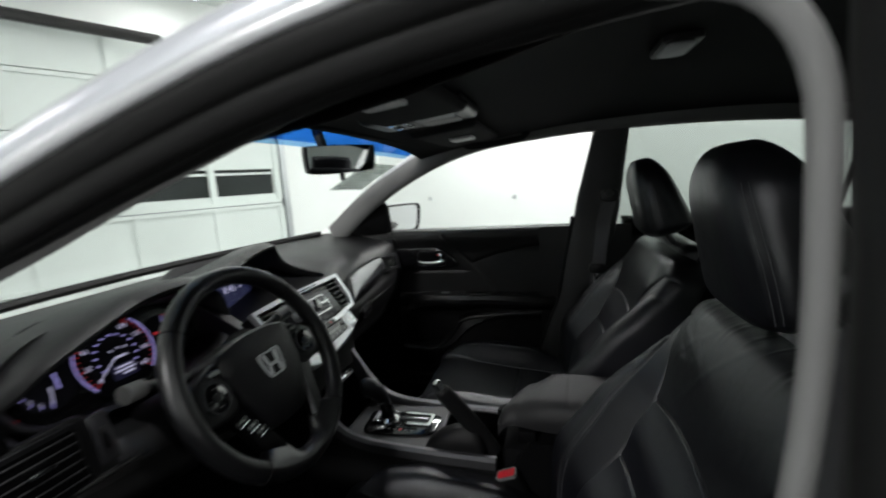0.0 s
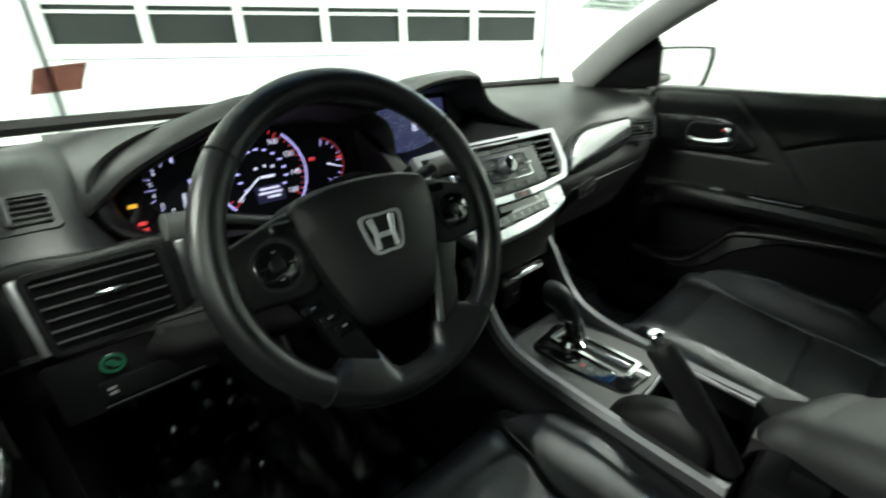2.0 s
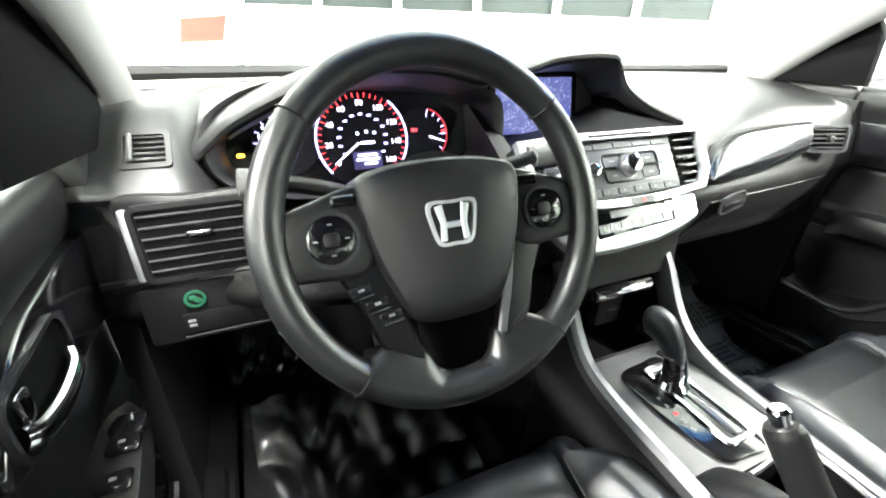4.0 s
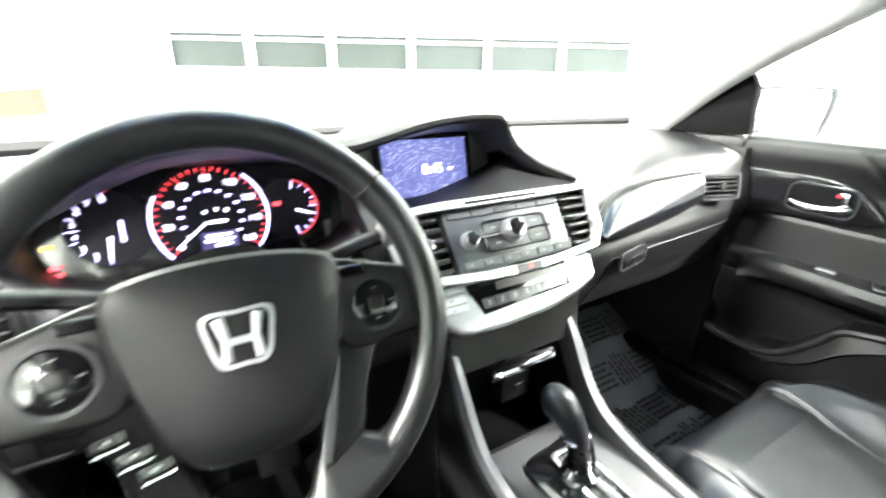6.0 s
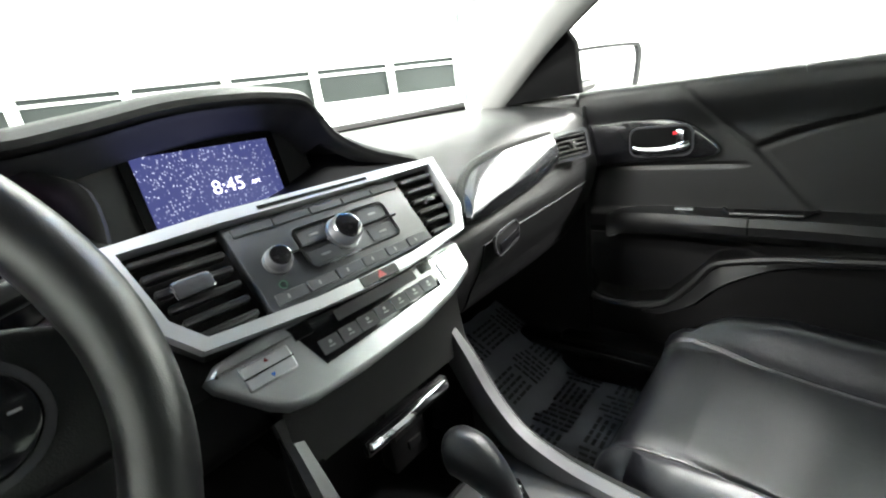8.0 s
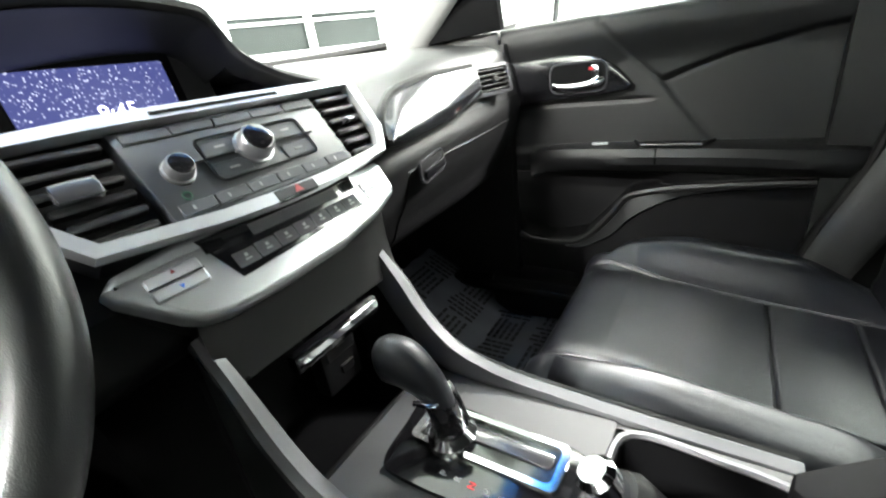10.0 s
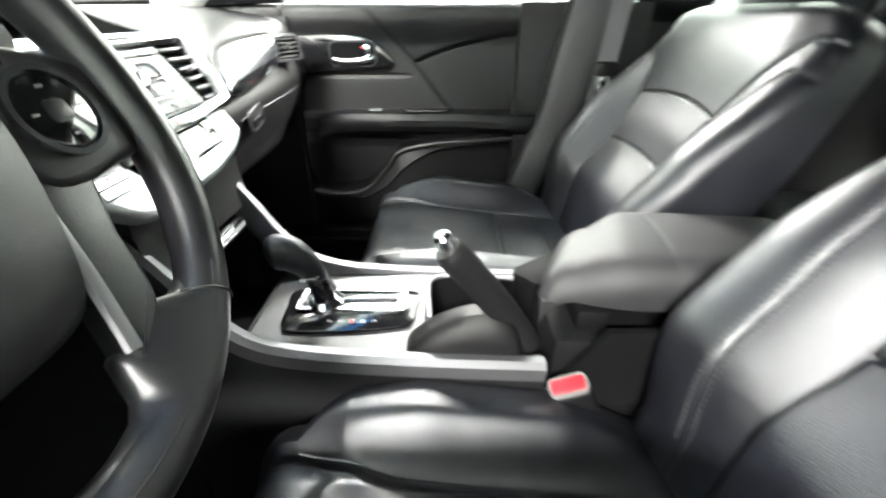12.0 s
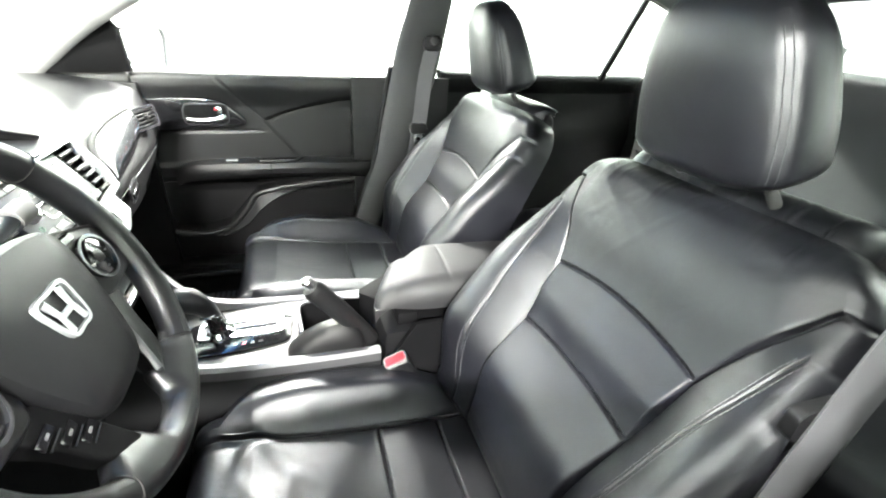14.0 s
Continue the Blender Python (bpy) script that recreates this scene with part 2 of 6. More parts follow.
def rounded(w, h, r, n=4, cx=0.0, cy=0.0):
    out = []
    for sx, sy, a0 in ((1, 1, 0), (-1, 1, 90), (-1, -1, 180), (1, -1, 270)):
        for i in range(n + 1):
            a = radians(a0 + 90 * i / n)
            out.append((cx + sx * (w / 2 - r) + r * math.cos(a), cy + sy * (h / 2 - r) + r * math.sin(a)))
    return out


def oval(rx, ry, n=24, cx=0.0, cy=0.0):
    return [(cx + rx * math.cos(2 * math.pi * i / n), cy + ry * math.sin(2 * math.pi * i / n)) for i in range(n)]


def ring(outer, inner, depth, m=None, z=0.0):
    """A flat frame between two outlines with the same number of points."""
    o, i = np.asarray(outer, float), np.asarray(inner, float)
    k = len(o)
    lo, hi = np.full(k, z), np.full(k, z + depth)
    v = np.concatenate([np.c_[o, lo], np.c_[o, hi], np.c_[i, hi], np.c_[i, lo]])
    f = []
    for a in range(4):
        b = (a + 1) % 4
        for j in range(k):
            j2 = (j + 1) % k
            f.append((a * k + j, a * k + j2, b * k + j2, b * k + j))
    return moved((v, f), m) if m else (v, f)


def pillow(width, y0, y1, depth, r, back, nx=60, ny=60, m=None):
    """A stuffed form: depth(x, y) is its face, rounded by r at the rim, its back at -back. width(y): half its width."""
    p = np.r_[-1.5, -1.4, -np.linspace(1.3, 1, 7)[:-1], np.linspace(-1, 1, nx), np.linspace(1, 1.3, 7)[1:], 1.4, 1.5]
    q = np.r_[-1.5, -1.4, -np.linspace(1.3, 1, 7)[:-1], np.linspace(-1, 1, ny), np.linspace(1, 1.3, 7)[1:], 1.4, 1.5]

    def edge(s):
        e = np.clip((np.abs(s) - 1) / 0.3, 0, 1) * np.pi / 2
        return np.clip(s, -1, 1), np.sign(s) * r * np.sin(e), r * (1 - np.cos(e)), np.clip((np.abs(s) - 1.3) / 0.2, 0, 1)

    a, ox, dx, wx = edge(p)
    b, oy, dy, wy = edge(q)
    yc = y0 + r + (y1 - y0 - 2 * r) * (b + 1) / 2
    w = width(yc) - r
    x = a[:, None] * w[None, :]
    y = np.broadcast_to(yc[None, :], x.shape)
    z = depth(x, y) - dx[:, None] - dy[None, :]
    wall = np.maximum(wx[:, None], wy[None, :])
    z = z * (1 - wall) - back * wall
    g = np.stack([x + ox[:, None], y + oy[None, :], z], -1)
    n, k = g.shape[:2]
    idx = np.arange(n * k).reshape(n, k)
    f = np.stack([idx[:-1, :-1], idx[1:, :-1], idx[1:, 1:], idx[:-1, 1:]], -1).reshape(-1, 4).tolist()
    rim = [*idx[:, 0], *idx[-1, 1:], *idx[-2::-1, -1], *idx[0, -2:0:-1]]
    f.append(rim[::-1])
    s = (g.reshape(-1, 3), f)
    return moved(s, m) if m else s


def bump_at(x, c, w):
    return np.exp(-(((x - c) / w) ** 2))


def step(a, b, x):
    t = np.clip((x - a) / (b - a), 0, 1)
    return t * t * (3 - 2 * t)


# ---- the garage ----
GU, GN = Vector((0.906, -0.423, 0)), Vector((0.423, 0.906, 0))   # along the garage door, and out through it
GATE = frame_of((3.24, 2.68, 0), GU, (0, 0, 1))                    # x along the door, y up, z into the room


def slab(x0, x1, y0, y1, z0, z1):
    return box((x1 - x0, y1 - y0, z1 - z0), ((x0 + x1) / 2, (y0 + y1) / 2, (z0 + z1) / 2))


def build_garage():
    at = GATE
    ground = make("floor", moved(slab(-7, 3, -0.1, 0, -0.4, 9), at), CONCRETE, smooth=False)
    tagged(ground, "smooth grey concrete garage floor", "floor", kind="structure")
    front = make("wall_north", moved(join(slab(-7, -4.09, 0, 3.0, -0.3, -0.1), slab(0.05, 3, 0, 3.0, -0.3, -0.1), slab(-4.09, 0.05, 2.6, 3.0, -0.3, -0.1)), at), WALL, smooth=False)
    tagged(front, "white painted garage wall round the overhead door", "wall", kind="structure")
    right = make("wall_east", moved(slab(1.6, 1.8, 0, 3.0, -0.1, 9), at), WALL, smooth=False)
    tagged(right, "bright white painted side wall with small hooks", "wall", kind="structure")
    left = make("wall_west", moved(slab(-7, -6.8, 0, 3.0, -0.1, 9), at), WALL, smooth=False)
    tagged(left, "white painted side wall of the garage", "wall", kind="structure")
    rear = make("wall_south", moved(slab(-7, 1.8, 0, 3.0, 9, 9.2), at), WALL, smooth=False)
    tagged(rear, "white painted rear wall of the garage", "wall", kind="structure")
    top = make("ceiling", moved(slab(-7, 3, 3.0, 3.1, -0.3, 9.2), at), WALL, smooth=False)
    tagged(top, "white painted garage ceiling", "ceiling", kind="structure")

    gate = thing("garage_door", at @ Vector((-2.0, 0, -0.05)), "white sectional overhead garage door with a row of dark panes", "garage door")
    lines = [0.0, 0.53, 1.06, 1.75, 2.21, 2.62]
    for n in range(5):
        y0, y1 = lines[n] + 0.004, lines[n + 1] - 0.004
        if n != 2:
            sec = make("panel", moved(slab(-4.07, 0.03, y0, y1, -0.12, -0.07), at), DOOR_WHITE, gate, smooth=False)
        else:
            cuts = []
            for k in range(6):
                a = -4.02 + k * 0.677
                cuts.append(slab(a - 0.067 if k else -4.07, a, y0, y1, -0.12, -0.07))
                cuts.append(slab(a, a + 0.61, y0, 1.165, -0.12, -0.07))
                cuts.append(slab(a, a + 0.61, 1.43, y1, -0.12, -0.07))
            cuts.append(slab(-4.02 + 5 * 0.677 + 0.61, 0.03, y0, y1, -0.12, -0.07))
            sec = make("panel", moved(join(*cuts), at), DOOR_WHITE, gate, smooth=False)
            for k in range(6):
                a = -4.02 + k * 0.677
                make("glazing_bar", moved(slab(a, a + 0.61, 1.374, 1.396, -0.098, -0.080), at), DOOR_WHITE, sec, smooth=False)
                make("pane", moved(slab(a - 0.004, a + 0.614, 1.16, 1.435, -0.105, -0.098), at), WINDOW_DARK, sec, smooth=False)
        make("rail", moved(join(slab(-4.07, 0.03, y0, y0 + 0.035, -0.07, -0.052), slab(-4.07, 0.03, y1 - 0.035, y1, -0.07, -0.052)), at), DOOR_WHITE, gate, smooth=False)
        for k in range(7):
            a = -4.05 + k * 0.677 - (0.008 if k else -0.01) + (0.0 if k < 6 else 0.02)
            make("stile", moved(slab(a - 0.03, a + 0.03, y0 + 0.035, y1 - 0.035, -0.07, -0.054), at), DOOR_WHITE, gate, smooth=False)
    for name, x in (("track", -4.13), ("track", 0.09)):
        make(name, moved(slab(x - 0.03, x + 0.03, 0, 2.7, -0.09, -0.02), at), STEEL, gate, smooth=False)

    rail = thing("spring_shaft", at @ Vector((-2.5, 2.54, 0.05)), "black torsion spring shaft above the garage door", "spring shaft")
    make("spring", moved(tube([(-4.0 + 3.02 * k / 1100, 2.535 + 0.042 * math.cos(k * 0.7854), 0.06 + 0.042 * math.sin(k * 0.7854)) for k in range(1101)], 0.0075, 5), at), DARK_STEEL, rail, "coiled black torsion spring")
    make("spring_core", moved(tube([(-4.0, 2.535, 0.06), (-0.98, 2.535, 0.06)], 0.036, 12), at), DARK_STEEL, rail)
    make("shaft", moved(tube([(-4.2, 2.535, 0.06), (0.1, 2.535, 0.06)], 0.013, 10), at), STEEL, rail)
    for x in (-4.1, -2.0, 0.0):
        make("bracket", moved(slab(x - 0.02, x + 0.02, 2.49, 2.60, -0.1, 0.09), at), STEEL, rail, smooth=False)
    sign = thing("wall_sign", at @ Vector((0.26, 1.96, -0.09)), "small grey sign plate on the white wall", "sign")
    make("plate", moved(slab(0.17, 0.35, 1.89, 2.03, -0.1, -0.09), at), LENS, sign, smooth=False)
    make("mark", moved(join(slab(0.20, 0.24, 1.92, 2.0, -0.09, -0.087), slab(0.27, 0.32, 1.92, 2.0, -0.09, -0.087)), at), DARK_STEEL, sign, smooth=False)

    # One fixture is known; the other six are unseen, added to light the room.
    for x, z in ((-5.3, 1.2), (-0.75, 0.75), (0.9, 2.2), (-5.3, 4.6), (-2.0, 4.6), (0.9, 4.6), (-2.0, 7.6)):
        lamp = thing("ceiling_light", at @ Vector((x, 3.0, z)), "white twin-tube fluorescent ceiling light, switched on", "ceiling light", "garage ceiling lights")
        make("housing", moved(box((0.30, 0.06, 1.26), (x, 2.97, z), 0.01), at), DOOR_WHITE, lamp)
        for dx in (-0.07, 0.07):
            make("tube", moved(tube([(x + dx, 2.925, z - 0.6), (x + dx, 2.925, z + 0.6)], 0.016, 10), at), TUBE, lamp)
    for z, y in ((2.0, 0.95), (0.78, 0.96)):
        hook = thing("wall_hook", at @ Vector((1.59, y, z)), "small grey hook on the white wall", "hook", "wall hooks")
        make("plate", moved(box((0.012, 0.05, 0.035), (1.595, y, z), 0.003), at), STEEL, hook)
        make("peg", moved(tube([(1.59, y, z), (1.55, y - 0.01, z), (1.54, y + 0.01, z)], 0.006, 8), at), STEEL, hook)


build_garage()
# Wattages chosen to brighten the side wall and the cabin.
for lx, lz, watts in ((-5.3, 1.2, 38), (-0.75, 0.75, 18), (0.9, 2.2, 105), (-5.3, 4.6, 190), (-2.0, 4.6, 120), (0.9, 4.6, 150), (-2.0, 7.6, 80)):
    data = bpy.data.lights.new("tube_light", "AREA")
    data.shape, data.size, data.size_y, data.energy, data.color = "RECTANGLE", 0.3, 1.3, watts, (1.0, 1.0, 0.98)
    lamp_ob = new("tube_light", data)
    place = GATE @ Vector((lx, 2.89, lz))
    lamp_ob.matrix_world = look(place, place + Vector((GN.x * 1e-4, GN.y * 1e-4, -1)))


# ---- the car's shell ----
def side_x(s, x):
    """The car's left side stands a little nearer to the middle line."""
    return x if s > 0 else -0.935 * x


RAIL_LINE = [(0.735, 0.68, 0.985), (0.712, 0.53, 1.10), (0.672, 0.37, 1.19), (0.632, 0.20, 1.265), (0.605, 0.03, 1.312), (0.592, -0.16, 1.334), (0.586, -0.38, 1.345), (0.580, -0.70, 1.342), (0.572, -1.0, 1.318), (0.565, -1.22, 1.262), (0.57, -1.40, 1.16), (0.58, -1.52, 1.06)]


LEFT_LINE = [(-0.690, 0.68, 0.955), (-0.668, 0.50, 1.065), (-0.655, 0.34, 1.135), (-0.645, 0.20, 1.185), (-0.636, 0.06, 1.235), (-0.626, -0.08, 1.277), (-0.614, -0.24, 1.306), (-0.60, -0.40, 1.322), (-0.55, -0.70, 1.335), (-0.535, -1.0, 1.318), (-0.53, -1.22, 1.262), (-0.53, -1.40, 1.16), (-0.54, -1.52, 1.06)]


def build_shell():
    body = thing("cabin_shell", (0, 0, 0), "silver sedan body shell with grey pillar trims", "car body")
    for s in (1, -1):
        line = smooth_line(RAIL_LINE if s > 0 else LEFT_LINE, 60)
        width = np.interp(np.linspace(0, 1, 60), [0, 0.2, 0.4, 1], [0.046, 0.038, 0.033, 0.04] if s > 0 else [0.056, 0.040, 0.030, 0.04])
        make("pillar_trim", tube(line, width, 14, flat=0.5, up=(s, 0, 0)), PILLAR, body, "grey moulded pillar trim")
        out = line + np.array([s * 0.050, 0.0, 0.018 if s < 0 else 0.03])
        make("roof_rail", tube(out, 0.015 if s < 0 else 0.034, 14, flat=0.8, up=(s, 0, 0)), PAINT, body, "silver painted outer roof rail")
        if s < 0:
            # Bright tube modelled in place of the highlight on the painted rail.
            make("rail_highlight", tube(line + np.array([-0.060, 0.0, 0.006]), 0.0065, 10, up=(s, 0, 0)), SILVER, body, "silver tube standing for the highlight along the door frame")
        for k, (dx, dz, rr) in enumerate(((0.047, -0.004, 0.015), (0.036, -0.020, 0.015), (0.017, -0.014, 0.022))):
            make("door_seal", tube(line + np.array([s * dx, 0, dz]), rr, 10, up=(s, 0, 0)), RUBBER, body, "black rubber door seal")
        dy = 0.0 if s > 0 else -0.076
        low, mid, top = [(0.728, -0.190, 0.44), (0.728, -0.232, 0.56), (0.730, -0.290, 0.70), (0.732, -0.328, 0.85), (0.735, -0.365, 0.97)] if s > 0 else [(side_x(s, 0.74), -0.38 + dy, 0.55), (side_x(s, 0.735), -0.375 + dy, 0.97)], [(side_x(s, 0.70), -0.385 + dy, 1.10)], [(side_x(s, 0.60), -0.42 + dy, 1.345 if s > 0 else 1.31)]
        post = smooth_line(low + mid + top, 24)
        wide = np.interp(post[:, 2], [0.44, 0.70, 0.85, 0.98, 1.06, 1.34] if s > 0 else [0.55, 0.95, 1.0, 1.34], [0.040, 0.050, 0.060, 0.074, 0.075, 0.052] if s > 0 else [0.085, 0.085, 0.080, 0.052])
        make("pillar", tube(post, wide, 14, flat=0.35, up=(s, 0, 0)), POST, body, "dark grey middle pillar trim")
        if s > 0:
            front_edge = np.array([q - np.array([0.0, -w * 0.98, 0.0]) for q, w in zip(post, wide) if q[2] < 1.02]) + np.array([0.010, 0.006, 0.0])
            make("pillar_seal", tube(front_edge, 0.011, 10, flat=0.8), RUBBER, body, "black rubber pillar seal")
            make("pillar_back", slab(0.748, 0.780, -0.50, -0.17, 0.34, 0.985), SOFT, body, "black lower pillar lining", smooth=False)
        if s < 0:
            make("pillar_seal", tube([(-0.735, -0.382, 0.5), (-0.735, -0.380, 0.97), (-0.722, -0.380, 1.14), (-0.690, -0.385, 1.32)], 0.030, 12), RUBBER, body, "black rubber pillar seal")
            edge = [(-0.655, -0.285, 1.282), (-0.678, -0.325, 1.264), (-0.688, -0.347, 1.225), (-0.690, -0.352, 1.16), (-0.690, -0.353, 1.08), (-0.690, -0.347, 1.0), (-0.690, -0.335, 0.90), (-0.70, -0.318, 0.70)]
            make("pillar_edge", tube(smooth_line(edge, 30), 0.0075, 10), PILLAR, body, "pale grey door opening trim")
        # rear door panel and sill
        x = side_x(s, 0.76)
        make("rear_door_trim", pillow(lambda y: 0.45 + 0 * y, 0.35, 1.01, lambda a, b: 0.02 * bump_at(b, 0.78, 0.06) + 0 * a, 0.03, 0.03, 10, 16, frame_of((x, -0.92, 0), (0, -s, 0), (0, 0, 1))), KNEE, body, "black rear door trim")
        make("sill", box((0.12, 1.6, 0.16), (side_x(s, 0.76), -0.3, 0.30), 0.02), HARD, body, "black sill trim")
        bar = [(side_x(s, 0.70), -1.075, 1.0), (side_x(s, 0.595), -1.15, 1.335)]
        make("window_bar", tube(bar, 0.012, 8), RUBBER, body, "black rear window bar")
    xs = np.linspace(-1, 1, 21)
    skin = []
    for y, z in zip((0.24, 0.10, -0.1, -0.4, -0.8, -1.15, -1.45), (1.318, 1.340, 1.366, 1.39, 1.39, 1.35, 1.27)):
        edge = np.interp(y, [-1.45, -1.0, 0.0, 0.24], [0.57, 0.575, 0.61, 0.63])
        skin.append([(a * edge if a > 0 else a * edge * 0.935, y + 0.05 * (1 - a * a) * (y > 0.2), z - 0.035 * a**2 - 0.02 * a**6 - (0.062 * a * a * step(-0.6, 0.0, y) if a < 0 else 0)) for a in xs])
    skin = np.array([[smooth_line([r[i] for r in skin], 30)[k] for i in range(21)] for k in range(30)])
    under, f = rings(skin, closed=False)
    over = under + np.array([0, 0, 0.012])
    n = len(under)
    make("headliner", (np.concatenate([under, over]), list(f) + [tuple(i + n for i in q) for q in f]), HEADLINER, body, "black cloth headliner")
    make("roof_panel", (over * np.array([1.03, 1.0, 1.0]) + np.array([0, 0, 0.006]), f), PAINT, body, "silver painted roof panel")
    # windscreen
    def pane(u, v):
        base_p = np.array([0.735 * u, 0.985 - 0.23 * u * u, 0.975 + 0.02 * u * u])
        top_p = np.array([0.61 * u, 0.285 - 0.07 * u * u, 1.325 - 0.022 * u * u])
        p = base_p + (top_p - base_p) * v
        p[2] += 0.035 * math.sin(math.pi * v) * (1 - 0.5 * u * u)
        if u < 0:
            p[0] *= 0.935
            p[2] -= 0.10 * u**4 * v
        return p
    g = np.array([[pane(u, v) for u in np.linspace(-1, 1, 25)] for v in np.linspace(0, 1, 15)])
    screen_pane = make("window_1", rings(g, closed=False), CLEAR_GLASS)
    screen_pane.visible_shadow = False
    tagged(screen_pane, "clear laminated windscreen", "windscreen", kind="structure")
    for v0, v1, dye in ((0.872, 0.905, PALE_BAND), (0.905, 0.99, BLUE_BAND)):
        g = np.array([[pane(u, v) + np.array([0, -0.006, -0.004]) for u in np.linspace(-0.90, 0.93, 25)] for v in np.linspace(v0, v1, 5)])
        tint = make("shade_band", rings(g, closed=False), dye, body, "blue tinted shade band of the windscreen")
        tint.visible_shadow = False
    g = np.array([[pane(u, v) + np.array([0, -0.008, -0.006]) for u in np.linspace(0.70, 0.93, 6)] for v in np.linspace(0.52, 0.80, 6)])
    v2, f2 = rings(g, closed=False)
    paper = thing("window_sticker", tuple(g[0, 0]), "grey paper sticker with printed lines on the windscreen", "sticker")
    make("sheet", (np.concatenate([v2, v2 + np.array([0, 0.0006, 0.0005])]), list(f2) + [tuple(i + len(v2) for i in q) for q in f2]), PAPER_FILM, paper)
    for k in range(9):
        vv = 0.545 + k * 0.028
        make("print_line", tube([pane(u, vv) + np.array([0, -0.009, -0.007]) for u in np.linspace(0.73, 0.90 - 0.03 * (k % 3), 6)], 0.0022, 5), PAPER_INK, paper)
    g = np.array([[pane(u, v) + np.array([0, -0.008, -0.006]) for u in np.linspace(-0.89, -0.80, 6)] for v in np.linspace(0.165, 0.275, 5)])
    v2, f2 = rings(g, closed=False)
    label_ob = thing("inspection_sticker", tuple(g[0, 0]), "small faded pink sticker in the corner of the windscreen", "sticker")
    make("sheet", (np.concatenate([v2, v2 + np.array([0, 0.0006, 0.0005])]), list(f2) + [tuple(i + len(v2) for i in q) for q in f2]), PINK_FILM, label_ob)
    make("cowl", tube([pane(u, 0) + np.array([0, 0, -0.004]) for u in np.linspace(-1, 1, 25)], 0.012, 8), RUBBER, body, "black windscreen base seal")
    make("header_trim", tube([pane(u, 1) + np.array([0, -0.01, 0.0]) for u in np.linspace(-1, 1, 25)], 0.022, 8, flat=0.5), HEADLINER, body, "black windscreen header trim")
    # side panes of the far side and the rear
    for name, ys, b0, b1, mat, lab in (("window_2", (0.44, -0.31), 0.975, 0.985, CLEAR_GLASS, "clear front passenger window, closed"), ("window_3", (-0.45, -1.3), 1.0, 1.02, TINTED_GLASS, "tinted rear passenger window, closed"), ("window_5", (-0.45, -1.3), 1.0, 1.02, DARK_TINT, "tinted rear window behind the driver, closed")):
        g = []
        for y in np.linspace(*ys, 12):
            zt = np.interp(-y, [-0.68, -0.53, -0.37, -0.2, -0.03, 0.16, 0.4, 0.7, 1.0, 1.22, 1.40], [0.985, 1.10, 1.19, 1.265, 1.312, 1.334, 1.345, 1.342, 1.318, 1.262, 1.16])
            g.append([(side_x(-1 if name == "window_5" else 1, 0.772 - 0.12 * max(0, z - 0.97) / 0.34 - 0.01), y, z) for z in np.linspace(0.93, zt, 6)])
        ob = make(name, rings(g, closed=False), mat)
        ob.visible_shadow = mat is not CLEAR_GLASS
        tagged(ob, lab, "car window", kind="structure")
    # floor pan, tunnel, firewall
    pan = make("floor_2", join(slab(-0.78, 0.78, -1.7, 0.86, 0.20, 0.255), slab(-0.74, 0.76, 0.84, 0.9, 0.25, 0.95), moved(slab(-0.74, 0.76, -0.02, 0.02, -0.28, 0.28), pose(0, 0.78, 0.36, -40))), CARPET, smooth=False)
    tagged(pan, "black carpeted car floor and firewall", "car floor", kind="structure")
    for s in (1, -1):
        x = side_x(s, 0.765)
        make("kick_panel", slab(*sorted((x, x - s * 0.03)), 0.425, 0.86, 0.25, 0.955), SOFT, body, "black footwell side trim", smooth=False)
        make("scuff_plate", box((0.07, 0.9, 0.03), (side_x(s, 0.72), 0.25, 0.345), 0.012), HARD, body, "black door sill scuff plate")
    # Added slab: hides the bright garage floor behind the gap by the sill.
    make("gap_filler", slab(-0.80, -0.775, 0.47, 1.0, 0.02, 0.80), RUBBER, body, "black filler slab closing the gap beside the footwell", smooth=False)
    make("tunnel", join(slab(-0.125, -0.108, 0.345, 0.86, 0.25, 0.72), slab(0.108, 0.125, 0.345, 0.86, 0.25, 0.72)), CARPET, body, "black carpeted tunnel", smooth=False)
    make("underbody", slab(-0.7, 0.7, -1.6, 0.8, 0.0, 0.205), RUBBER, body, "dark underbody", smooth=False)


build_shell()


# ---- doors ----
def near_line(x, y, pts):
    """The distance of points from a line of (x, y)."""
    best = np.full(np.shape(x), 9.0)
    for (ax, ay), (bx, by) in zip(pts[:-1], pts[1:]):
        dx, dy = bx - ax, by - ay
        t = np.clip(((x - ax) * dx + (y - ay) * dy) / (dx * dx + dy * dy), 0, 1)
        best = np.minimum(best, np.hypot(x - ax - t * dx, y - ay - t * dy))
    return best


CREASE = [(0.24, 0.985), (0.16, 0.896), (0.102, 0.842), (0.025, 0.744), (0.0, 0.718)]
INSERT_TOP = [(0.102, 0.842), (0.05, 0.863), (-0.008, 0.880), (-0.131, 0.907), (-0.29, 0.920)]


